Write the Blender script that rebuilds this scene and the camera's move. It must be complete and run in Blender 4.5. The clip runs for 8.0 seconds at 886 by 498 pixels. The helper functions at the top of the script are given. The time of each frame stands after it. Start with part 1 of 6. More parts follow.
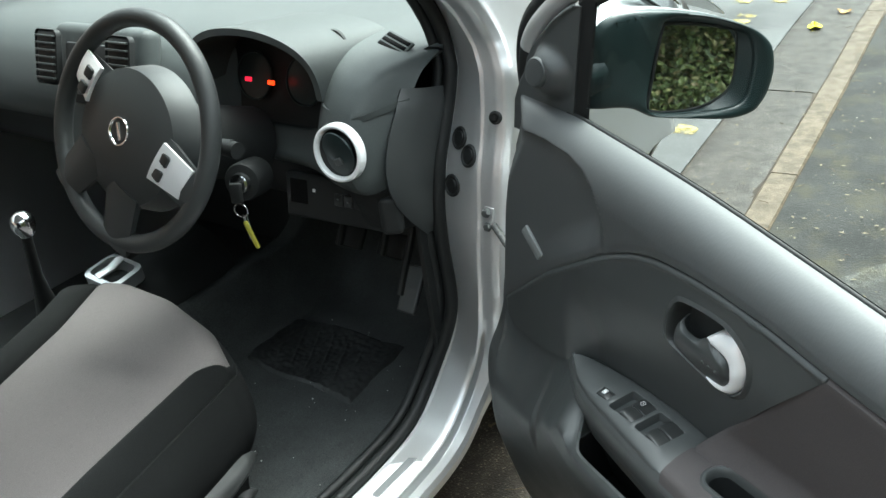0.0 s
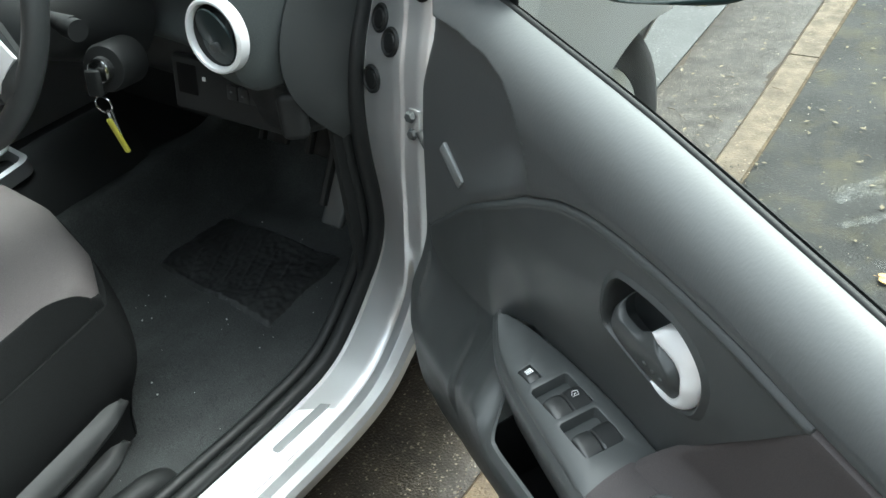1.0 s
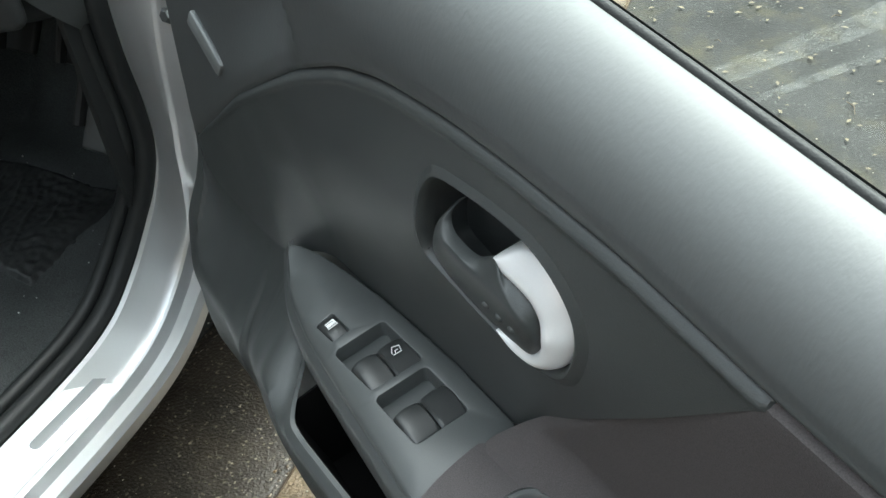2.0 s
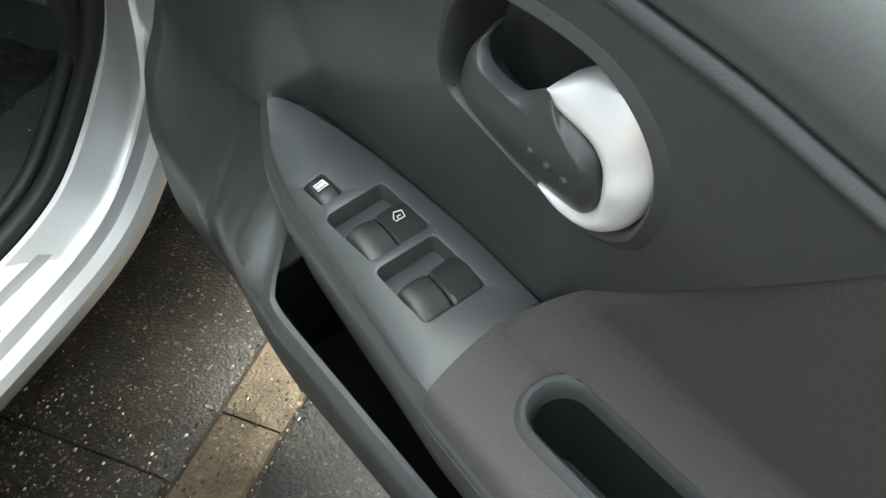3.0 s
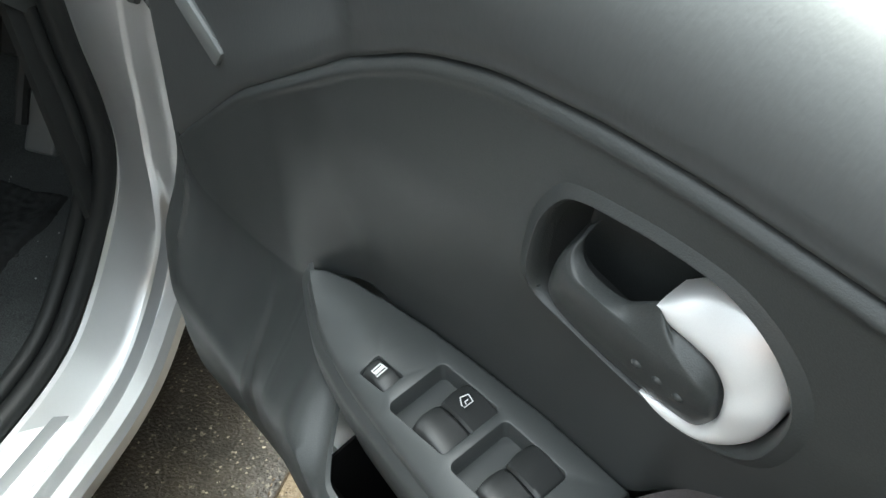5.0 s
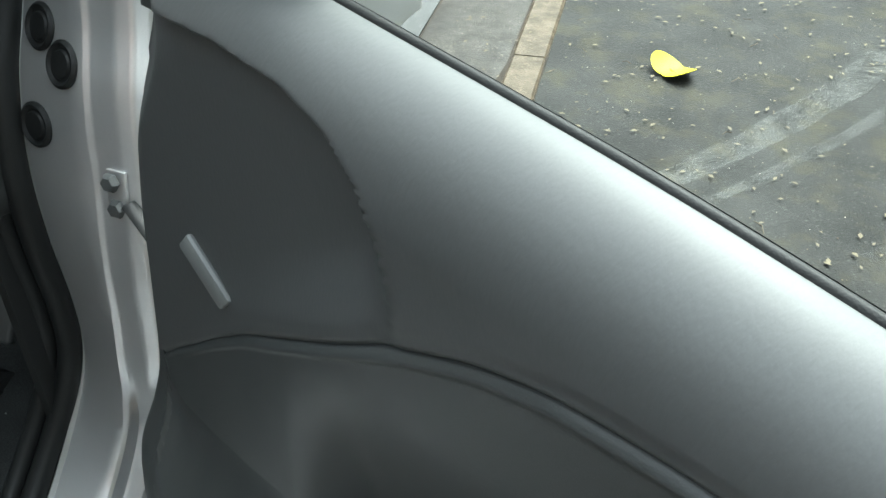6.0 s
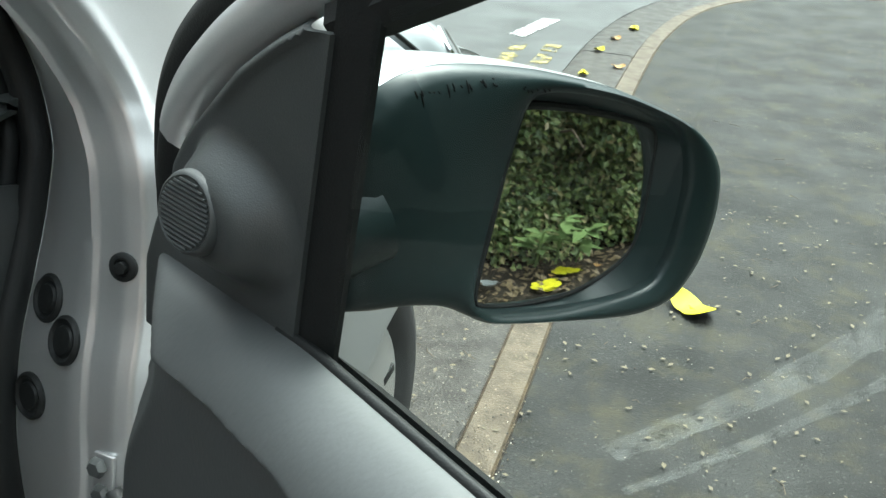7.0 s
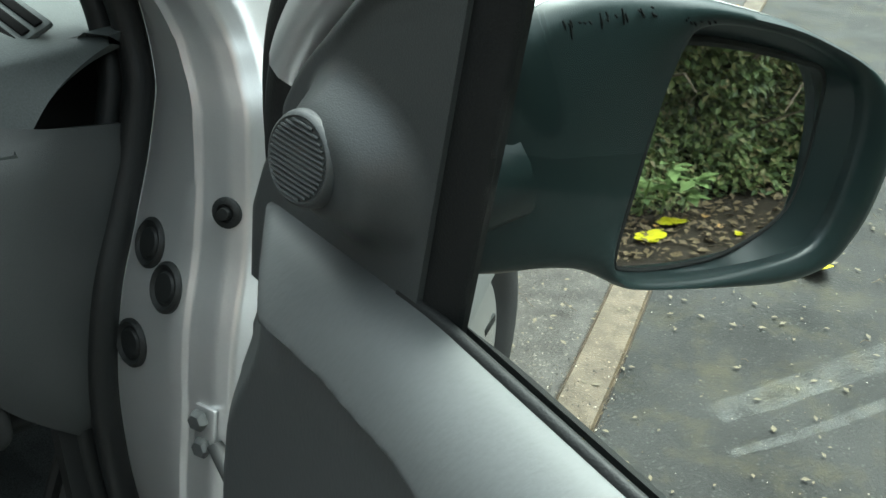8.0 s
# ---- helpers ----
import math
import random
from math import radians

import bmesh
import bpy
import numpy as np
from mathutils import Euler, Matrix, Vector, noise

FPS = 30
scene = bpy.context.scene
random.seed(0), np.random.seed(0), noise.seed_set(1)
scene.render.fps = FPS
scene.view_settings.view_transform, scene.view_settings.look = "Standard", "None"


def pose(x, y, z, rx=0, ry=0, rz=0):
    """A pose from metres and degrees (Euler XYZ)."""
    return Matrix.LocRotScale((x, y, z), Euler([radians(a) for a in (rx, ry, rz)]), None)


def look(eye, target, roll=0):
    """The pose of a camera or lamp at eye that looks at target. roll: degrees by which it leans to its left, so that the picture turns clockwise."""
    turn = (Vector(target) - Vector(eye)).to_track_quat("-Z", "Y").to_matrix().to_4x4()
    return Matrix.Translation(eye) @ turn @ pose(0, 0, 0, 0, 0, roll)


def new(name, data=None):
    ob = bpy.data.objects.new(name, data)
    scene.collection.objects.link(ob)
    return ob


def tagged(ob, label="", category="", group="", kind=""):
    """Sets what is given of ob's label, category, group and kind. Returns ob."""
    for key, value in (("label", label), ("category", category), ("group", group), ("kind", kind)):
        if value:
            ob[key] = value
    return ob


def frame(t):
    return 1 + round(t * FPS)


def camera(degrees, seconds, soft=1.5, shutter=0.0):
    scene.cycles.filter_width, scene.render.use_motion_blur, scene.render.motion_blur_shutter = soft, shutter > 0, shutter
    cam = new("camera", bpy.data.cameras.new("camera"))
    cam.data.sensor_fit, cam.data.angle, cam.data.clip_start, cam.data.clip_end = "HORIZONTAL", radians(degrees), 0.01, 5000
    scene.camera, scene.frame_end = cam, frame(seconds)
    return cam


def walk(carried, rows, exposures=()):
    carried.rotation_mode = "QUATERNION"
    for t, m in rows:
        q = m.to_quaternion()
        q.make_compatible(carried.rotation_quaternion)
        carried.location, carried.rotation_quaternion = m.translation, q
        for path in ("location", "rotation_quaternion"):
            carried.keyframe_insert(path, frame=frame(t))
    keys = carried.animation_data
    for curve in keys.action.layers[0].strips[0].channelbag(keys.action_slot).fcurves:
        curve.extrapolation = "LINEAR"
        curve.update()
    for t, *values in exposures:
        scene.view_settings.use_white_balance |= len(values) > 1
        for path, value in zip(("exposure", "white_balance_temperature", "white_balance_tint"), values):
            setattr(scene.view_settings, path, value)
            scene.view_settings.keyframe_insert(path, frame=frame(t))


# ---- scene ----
cam = camera(50.0, 8.0, soft=1.5)
PATH = [
    (0, (1.636, -1.04, 1.496), (0.521, 0.329, 0.557), -8.1),
    (0.5, (1.585, -0.906, 1.445), (0.536, 0.427, 0.385), -8.8),
    (1, (1.553, -0.707, 1.388), (0.482, 0.502, 0.209), -7.8),
    (1.5, (1.508, -0.579, 1.301), (0.554, 0.641, 0.036), -8.6),
    (1.7, (1.491, -0.543, 1.252), (0.626, 0.728, -0.028), -7.4),
    (2.8, (1.405, -0.481, 1.133), (0.767, 0.723, -0.332), -4.0),
    (3, (1.402, -0.48, 1.118), (0.786, 0.709, -0.367), -2.1),
    (3.5, (1.388, -0.475, 1.1), (0.814, 0.687, -0.423), 1.0),
    (4, (1.374, -0.458, 1.083), (0.819, 0.725, -0.43), 3.1),
    (4.5, (1.359, -0.437, 1.116), (0.723, 0.78, -0.338), -1.0),
    (4.7, (1.354, -0.446, 1.131), (0.692, 0.81, -0.277), -3.1),
    (5.8, (1.273, -0.435, 1.184), (0.761, 1.03, -0.078), -2.9),
    (6, (1.267, -0.418, 1.216), (0.752, 1.095, 0.013), -0.7),
    (6.5, (1.246, -0.362, 1.249), (0.686, 1.248, 0.203), 1.7),
    (7, (1.239, -0.341, 1.275), (0.623, 1.352, 0.406), 2.7),
    (7.5, (1.239, -0.32, 1.273), (0.578, 1.353, 0.4), 2.1),
    (8, (1.2, -0.298, 1.253), (0.431, 1.267, 0.274), 1.3),
]
walk(cam, [(t, look(eye, target, roll)) for t, eye, target, roll in PATH], [(0, 1.55, 6100, -3), (0.5, 1.72, 6100, -2), (1.0, 1.68, 6080, -2), (1.5, 1.52, 6080, -2), (3, 1.85, 6350, 0), (4.5, 1.85, 6350, 0), (6, 1.5, 6080, -3), (6.5, 1.3, 6090, -4), (7, 1.3, 6100, -5), (8, 1.35, 6080, -8)])

# ---- world and light: a bright overcast sky ----
world = bpy.data.worlds.new("overcast_sky")
scene.world = world
world.use_nodes = True
wn, wl = world.node_tree.nodes, world.node_tree.links
wn.clear()
sky = wn.new("ShaderNodeTexSky")
sky.sky_type = "NISHITA"
sky.sun_disc = False
sky.sun_elevation, sky.sun_rotation = radians(62), radians(18)
sky.air_density, sky.dust_density, sky.ozone_density = 1.0, 6.0, 1.0
grey = wn.new("ShaderNodeHueSaturation")
grey.inputs["Saturation"].default_value = 0.25
bg = wn.new("ShaderNodeBackground")
bg.inputs["Strength"].default_value = 0.15
wo = wn.new("ShaderNodeOutputWorld")
wl.new(sky.outputs[0], grey.inputs["Color"])
# an overcast sky is about three times as bright overhead as at the horizon
way = wn.new("ShaderNodeTexCoord")
height = wn.new("ShaderNodeSeparateXYZ")
wl.new(way.outputs["Generated"], height.inputs[0])
lift = wn.new("ShaderNodeMapRange")
lift.inputs["From Min"].default_value, lift.inputs["From Max"].default_value = 0.0, 1.0
lift.inputs["To Min"].default_value, lift.inputs["To Max"].default_value = 0.32, 3.1
wl.new(height.outputs["Z"], lift.inputs["Value"])
shade = wn.new("ShaderNodeVectorMath")
shade.operation = "SCALE"
wl.new(grey.outputs[0], shade.inputs[0])
wl.new(lift.outputs["Result"], shade.inputs["Scale"])
wl.new(shade.outputs["Vector"], bg.inputs["Color"])
wl.new(bg.outputs[0], wo.inputs["Surface"])

sun = new("sun", bpy.data.lights.new("sun", "SUN"))
sun.data.energy, sun.data.angle, sun.data.color = 0.9, radians(40), (1.0, 0.98, 0.95)
sun.matrix_world = look((0, 0, 9), (-1.5, -4.5, 0))


# ---- materials ----
def material(name, base, rough=0.5, metal=0.0, grain=0.0, grain_scale=900.0, bump=0.0, mottle=0.15, mottle_scale=6.0,
             coat=0.0, spec=0.5, rough_var=0.1, tint=None, stretch=0.0):
    """A procedural surface: broad mottling, fine grain in colour and relief, uneven gloss. Scales are per metre."""
    m = bpy.data.materials.new(name)
    m.use_nodes = True
    n, l = m.node_tree.nodes, m.node_tree.links
    b = n["Principled BSDF"]
    b.inputs["Metallic"].default_value = metal
    b.inputs["Specular IOR Level"].default_value = spec
    if coat:
        b.inputs["Coat Weight"].default_value = coat
        b.inputs["Coat Roughness"].default_value = 0.08
    pos = n.new("ShaderNodeNewGeometry")
    big = n.new("ShaderNodeTexNoise")
    big.inputs["Scale"].default_value = mottle_scale
    big.inputs["Detail"].default_value = 5
    l.new(pos.outputs["Position"], big.inputs["Vector"])
    fine = n.new("ShaderNodeTexNoise")
    fine.inputs["Scale"].default_value = grain_scale
    fine.inputs["Detail"].default_value = 2
    if stretch:
        # wrinkles drawn out across the length of the open door
        lie = n.new("ShaderNodeMapping")
        lie.vector_type = "TEXTURE"
        lie.inputs["Rotation"].default_value = (0, 0, math.radians(-25.7))
        lie.inputs["Scale"].default_value = (1, 1 / stretch, 1 / stretch)
        l.new(pos.outputs["Position"], lie.inputs["Vector"])
        l.new(lie.outputs["Vector"], fine.inputs["Vector"])
    else:
        l.new(pos.outputs["Position"], fine.inputs["Vector"])
    ramp = n.new("ShaderNodeMix")
    ramp.data_type = "RGBA"
    dark = [c * (1 - mottle) for c in base]
    light = [min(1, c * (1 + mottle)) for c in (tint or base)]
    ramp.inputs["A"].default_value = (*dark, 1)
    ramp.inputs["B"].default_value = (*light, 1)
    l.new(big.outputs["Fac"], ramp.inputs["Factor"])
    out = ramp.outputs["Result"]
    if grain:
        g = n.new("ShaderNodeMapRange")
        g.inputs["From Min"].default_value, g.inputs["From Max"].default_value = 0.3, 0.7
        g.inputs["To Min"].default_value, g.inputs["To Max"].default_value = 1 - grain, 1 + grain
        l.new(fine.outputs["Fac"], g.inputs["Value"])
        mul = n.new("ShaderNodeVectorMath")
        mul.operation = "SCALE"
        l.new(out, mul.inputs[0])
        l.new(g.outputs["Result"], mul.inputs["Scale"])
        out = mul.outputs["Vector"]
    l.new(out, b.inputs["Base Color"])
    r = n.new("ShaderNodeMapRange")
    r.inputs["To Min"].default_value, r.inputs["To Max"].default_value = max(0.02, rough - rough_var), min(1, rough + rough_var)
    l.new(big.outputs["Fac"], r.inputs["Value"])
    l.new(r.outputs["Result"], b.inputs["Roughness"])
    if bump:
        bp = n.new("ShaderNodeBump")
        bp.inputs["Strength"].default_value = bump
        bp.inputs["Distance"].default_value = 0.0006
        l.new(fine.outputs["Fac"], bp.inputs["Height"])
        l.new(bp.outputs["Normal"], b.inputs["Normal"])
    return m


SILVER = material("silver_paint", (0.58, 0.59, 0.6), 0.36, 0.85, 0.06, 2500, 0.0, 0.06, 3, coat=0.6, rough_var=0.05)
SILVER_DULL = material("silver_jamb_paint", (0.60, 0.608, 0.612), 0.38, 0.8, 0.05, 2000, 0.0, 0.08, 9, rough_var=0.05)
SATIN = material("satin_silver_plastic", (0.92, 0.925, 0.93), 0.37, 0.32, 0.03, 3000, 0.0, 0.04, 8)
CHROME = material("chrome", (0.8, 0.81, 0.82), 0.12, 1.0, 0, 900, 0, 0.05, 20, rough_var=0.06)
TRIM = material("dark_door_plastic", (0.044, 0.048, 0.048), 0.42, 0, 0.12, 1400, 0.25, 0.12, 7)
TRIM_SOFT = material("grained_soft_plastic", (0.060, 0.0642, 0.0648), 0.52, 0, 0.035, 520, 0.22, 0.08, 5, spec=0.5, stretch=0.4, rough_var=0.04)
PLATE = material("satin_grey_plastic", (0.056, 0.060, 0.060), 0.38, 0, 0.08, 2200, 0.15, 0.1, 9)
PLATE_PALE = material("pale_grey_plastic", (0.16, 0.17, 0.17), 0.45, 0, 0.08, 1500, 0.1)
BUTTON = material("black_switch_plastic", (0.022, 0.0235, 0.0235), 0.33, 0, 0.1, 2500, 0.2, 0.1, 20)
BLACK = material("black_plastic", (0.013, 0.014, 0.014), 0.58, 0, 0.1, 1500, 0.3, 0.2, 10, spec=0.3)
GLOSS = material("gloss_black_plastic", (0.011, 0.02, 0.0205), 0.33, 0, 0.0, 1500, 0.0, 0.25, 14, spec=0.35, rough_var=0.08)
# near-black that paints the shade inside pocket, slots and tray; also the rain trickles
VOID = material("shade_and_drip_black", (0.004, 0.004, 0.004), 0.9, 0, 0.1, 900, 0.0, 0.2, 20, spec=0.1)
RUBBER = material("black_rubber", (0.008, 0.009, 0.009), 0.55, 0, 0.15, 900, 0.4, 0.25, 16, spec=0.3)
DASH = material("dashboard_plastic", (0.052, 0.059, 0.058), 0.58, 0, 0.12, 700, 0.6, 0.08, 4, spec=0.35)
FABRIC_GREY = material("grey_seat_fabric", (0.1, 0.09, 0.089), 0.9, 0, 0.25, 1300, 0.8, 0.08, 8, spec=0.2)
FABRIC_DARK = material("dark_seat_fabric", (0.0105, 0.011, 0.011), 0.95, 0, 0.3, 1100, 0.8, 0.15, 8, spec=0.08)
FABRIC_DOOR = material("dark_brown_door_fabric", (0.07, 0.063, 0.063), 0.85, 0, 0.2, 1500, 0.6, 0.15, 9, spec=0.3)
CARPET = material("dark_grey_carpet", (0.047, 0.050, 0.0495), 0.95, 0, 0.5, 650, 1.0, 0.5, 13, spec=0.15)
PAD = material("worn_rubber_heel_pad", (0.026, 0.027, 0.027), 0.38, 0, 0.2, 500, 0.6, 0.5, 18)
LEATHER = material("wheel_rim_plastic", (0.034, 0.037, 0.037), 0.46, 0, 0.12, 1200, 0.5, 0.1, 10)
YELLOW = material("yellow_key_fob", (0.4, 0.37, 0.05), 0.4, 0, 0.05, 800, 0.1, 0.1, 30)
WHITE = material("white_print", (0.8, 0.8, 0.8), 0.5)
LINING = material("pale_headlining", (0.5, 0.5, 0.48), 0.9, 0, 0.1, 900, 0.3)
TYRE = material("tyre_rubber", (0.022, 0.022, 0.023), 0.7, 0, 0.2, 500, 0.5, 0.3, 9)
LAMP = material("headlamp_clear", (0.6, 0.63, 0.66), 0.12, 0.3, 0, 900, 0, 0.2, 14, coat=0.8)


def glass_material(name, tint, gloss=0.02):
    m = bpy.data.materials.new(name)
    m.use_nodes = True
    n, l = m.node_tree.nodes, m.node_tree.links
    n.remove(n["Principled BSDF"])
    clear = n.new("ShaderNodeBsdfTransparent")
    clear.inputs["Color"].default_value = (*tint, 1)
    shine = n.new("ShaderNodeBsdfGlossy")
    shine.inputs["Roughness"].default_value = gloss
    face = n.new("ShaderNodeLayerWeight")
    face.inputs["Blend"].default_value = 0.5
    power = n.new("ShaderNodeMath")
    power.operation, power.inputs[1].default_value = "POWER", 5.0
    l.new(face.outputs["Facing"], power.inputs[0])
    fres = n.new("ShaderNodeMath")
    fres.operation = "MULTIPLY_ADD"
    fres.inputs[1].default_value, fres.inputs[2].default_value = 0.5, 0.022
    l.new(power.outputs[0], fres.inputs[0])
    mix = n.new("ShaderNodeMixShader")
    l.new(fres.outputs[0], mix.inputs["Fac"])
    l.new(clear.outputs[0], mix.inputs[1])
    l.new(shine.outputs[0], mix.inputs[2])
    l.new(mix.outputs[0], n["Material Output"].inputs["Surface"])
    return m


GLASS = glass_material("window_glass", (0.935, 0.955, 0.945))
MIRROR = bpy.data.materials.new("mirror_silvering")
MIRROR.use_nodes = True
_b = MIRROR.node_tree.nodes["Principled BSDF"]
_b.inputs["Base Color"].default_value = (0.78, 0.8, 0.8, 1)
_b.inputs["Metallic"].default_value = 1.0
_b.inputs["Roughness"].default_value = 0.015


def ground_material(name, base, stone, scale, rough, wet=0.0, patch=2.2, bump=0.8, stain=None, spec=0.2, pale=0.8):
    """Wet mineral ground: a dark matrix, pale chips, damp patches that shine, and fine relief."""
    m = bpy.data.materials.new(name)
    m.use_nodes = True
    n, l = m.node_tree.nodes, m.node_tree.links
    b = n["Principled BSDF"]
    b.inputs["Specular IOR Level"].default_value = spec
    pos = n.new("ShaderNodeNewGeometry")
    vor = n.new("ShaderNodeTexVoronoi")
    vor.inputs["Scale"].default_value = scale
    l.new(pos.outputs["Position"], vor.inputs["Vector"])
    big = n.new("ShaderNodeTexNoise")
    big.inputs["Scale"].default_value, big.inputs["Detail"].default_value = patch, 8
    l.new(pos.outputs["Position"], big.inputs["Vector"])
    mid = n.new("ShaderNodeTexNoise")
    mid.inputs["Scale"].default_value, mid.inputs["Detail"].default_value = scale * 0.7, 8
    l.new(pos.outputs["Position"], mid.inputs["Vector"])
    chips = n.new("ShaderNodeMapRange")
    chips.inputs["From Min"].default_value, chips.inputs["From Max"].default_value = pale, 1.0
    l.new(vor.outputs["Color"], chips.inputs["Value"])
    ground = n.new("ShaderNodeMix")
    ground.data_type = "RGBA"
    ground.inputs["A"].default_value = (*[c * 0.35 for c in base], 1)
    ground.inputs["B"].default_value = (*[c * 1.7 for c in base], 1)
    add = n.new("ShaderNodeMath")
    add.operation = "MULTIPLY_ADD"
    add.inputs[1].default_value, add.inputs[2].default_value = 0.5, 0.0
    l.new(mid.outputs["Fac"], add.inputs[0])
    add2 = n.new("ShaderNodeMath")
    add2.operation = "MULTIPLY_ADD"
    add2.inputs[1].default_value = 0.5
    blotch = n.new("ShaderNodeMapRange")
    blotch.inputs["From Min"].default_value, blotch.inputs["From Max"].default_value = 0.3, 0.7
    l.new(big.outputs["Fac"], blotch.inputs["Value"])
    l.new(blotch.outputs["Result"], add2.inputs[0])
    l.new(add.outputs[0], add2.inputs[2])
    l.new(add2.outputs[0], ground.inputs["Factor"])
    mix = n.new("ShaderNodeMix")
    mix.data_type = "RGBA"
    mix.inputs["B"].default_value = (*stone, 1)
    l.new(ground.outputs["Result"], mix.inputs["A"])
    l.new(chips.outputs["Result"], mix.inputs["Factor"])
    top = mix.outputs["Result"]
    if stain:
        moss = n.new("ShaderNodeTexNoise")
        moss.inputs["Scale"].default_value, moss.inputs["Detail"].default_value, moss.inputs["Roughness"].default_value = 6.5, 10, 0.7
        l.new(pos.outputs["Position"], moss.inputs["Vector"])
        grip = n.new("ShaderNodeMapRange")
        grip.inputs["From Min"].default_value, grip.inputs["From Max"].default_value = 0.5, 0.66
        l.new(moss.outputs["Fac"], grip.inputs["Value"])
        over = n.new("ShaderNodeMix")
        over.data_type = "RGBA"
        over.inputs["B"].default_value = (*stain, 1)
        l.new(grip.outputs["Result"], over.inputs["Factor"])
        l.new(top, over.inputs["A"])
        top = over.outputs["Result"]
    l.new(top, b.inputs["Base Color"])
    r = n.new("ShaderNodeMapRange")
    r.inputs["From Min"].default_value, r.inputs["From Max"].default_value = 0.35, 0.65
    r.inputs["To Min"].default_value, r.inputs["To Max"].default_value = rough, max(0.05, rough - wet)
    l.new(big.outputs["Fac"], r.inputs["Value"])
    l.new(r.outputs["Result"], b.inputs["Roughness"])
    bp = n.new("ShaderNodeBump")
    bp.inputs["Strength"].default_value, bp.inputs["Distance"].default_value = bump, 0.003
    l.new(mid.outputs["Fac"], bp.inputs["Height"])
    l.new(bp.outputs["Normal"], b.inputs["Normal"])
    return m


ROAD = ground_material("wet_road_asphalt", (0.048, 0.049, 0.048), (0.16, 0.16, 0.15), 190, 0.6, 0.22, 2.2, 0.6, spec=0.22)
PATH_ASPHALT = ground_material("damp_footway_asphalt", (0.0125, 0.0125, 0.0112), (0.062, 0.065, 0.058), 230, 0.64, 0.12, 4.0, 0.9, (0.030, 0.027, 0.015), 0.16, 0.8)
CONCRETE = ground_material("channel_concrete", (0.021, 0.0172, 0.0125), (0.22, 0.195, 0.15), 270, 0.55, 0.25, 16.0, 1.0, (0.010, 0.0075, 0.0045), 0.26, 0.8)
KERBSTONE = ground_material("kerb_concrete", (0.062, 0.046, 0.028), (0.24, 0.19, 0.13), 240, 0.6, 0.22, 26.0, 1.0, (0.086, 0.064, 0.038), 0.25, 0.82)
# earth colour; the sheet behind the hedge leaves uses it as painted shade
SOIL = ground_material("damp_soil_and_hedge_shade", (0.024, 0.018, 0.012), (0.1, 0.075, 0.045), 90, 0.8, 0.1, 3.0)


# ---- geometry helpers ----
def finish(name, bm, mat, smooth=40):
    me = bpy.data.meshes.new(name)
    bmesh.ops.recalc_face_normals(bm, faces=bm.faces)
    bm.to_mesh(me)
    bm.free()
    if smooth:
        me.polygons.foreach_set("use_smooth", [True] * len(me.polygons))
        me.set_sharp_from_angle(angle=radians(smooth))
    me.materials.append(mat)
    return me


def part(name, bm, mat, parent, label="", smooth=40):
    ob = new(name, finish(name, bm, mat, smooth))
    if parent.parent and parent.parent.parent:
        parent = parent.parent
    ob.parent = parent
    return tagged(ob, label) if label else ob


def thing(name, bm, mat, label, category, group="", kind="", smooth=40):
    return tagged(new(name, finish(name, bm, mat, smooth)), label, category, group, kind)


def curve(x, *pairs):
    """A value read off a broken line of (place, value) pairs, softened at its corners."""
    xs, ys = [p[0] for p in pairs], [p[1] for p in pairs]
    d = 0.012 * (xs[-1] - xs[0])
    return float(np.mean([np.interp(x + k * d, xs, ys) for k in (-1, -0.5, 0, 0.5, 1)]))


def step(a, b, x):
    t = min(1.0, max(0.0, (x - a) / (b - a)))
    return t * t * (3 - 2 * t)


def sheet(fn, nu, nv, thick=0.0, back=None, hole=None):
    """A curved panel: fn(s, t) for s, t in 0..1 gives its points; thick gives it a back and a rim. hole(point) leaves cells out."""
    bm = bmesh.new()
    pts = [[Vector(fn(i / nu, j / nv)) for j in range(nv + 1)] for i in range(nu + 1)]
    front = [[bm.verts.new(p) for p in row] for row in pts]
    keep = {}
    for i in range(nu):
        for j in range(nv):
            mid = (pts[i][j] + pts[i + 1][j + 1]) / 2
            if hole and hole(mid):
                continue
            keep[i, j] = True
            bm.faces.new((front[i][j], front[i + 1][j], front[i + 1][j + 1], front[i][j + 1]))
    if thick:
        rear = []
        for i in range(nu + 1):
            row = []
            for j in range(nv + 1):
                if back:
                    d = Vector(back)
                else:
                    a = pts[min(i + 1, nu)][j] - pts[max(i - 1, 0)][j]
                    c = pts[i][min(j + 1, nv)] - pts[i][max(j - 1, 0)]
                    d = a.cross(c)
                    d = d.normalized() if d.length > 1e-9 else Vector((0, 0, 1))
                row.append(bm.verts.new(pts[i][j] + d * thick))
            rear.append(row)
        for (i, j) in keep:
            bm.faces.new((rear[i][j], rear[i][j + 1], rear[i + 1][j + 1], rear[i + 1][j]))
        for (i, j) in keep:
            for (di, dj, a, b) in ((-1, 0, (i, j), (i, j + 1)), (1, 0, (i + 1, j), (i + 1, j + 1)),
                                   (0, -1, (i, j), (i + 1, j)), (0, 1, (i, j + 1), (i + 1, j + 1))):
                if (i + di, j + dj) not in keep:
                    bm.faces.new((front[a[0]][a[1]], front[b[0]][b[1]], rear[b[0]][b[1]], rear[a[0]][a[1]]))
        loose = [v for v in bm.verts if not v.link_faces]
        bmesh.ops.delete(bm, geom=loose, context="VERTS")
    return bm


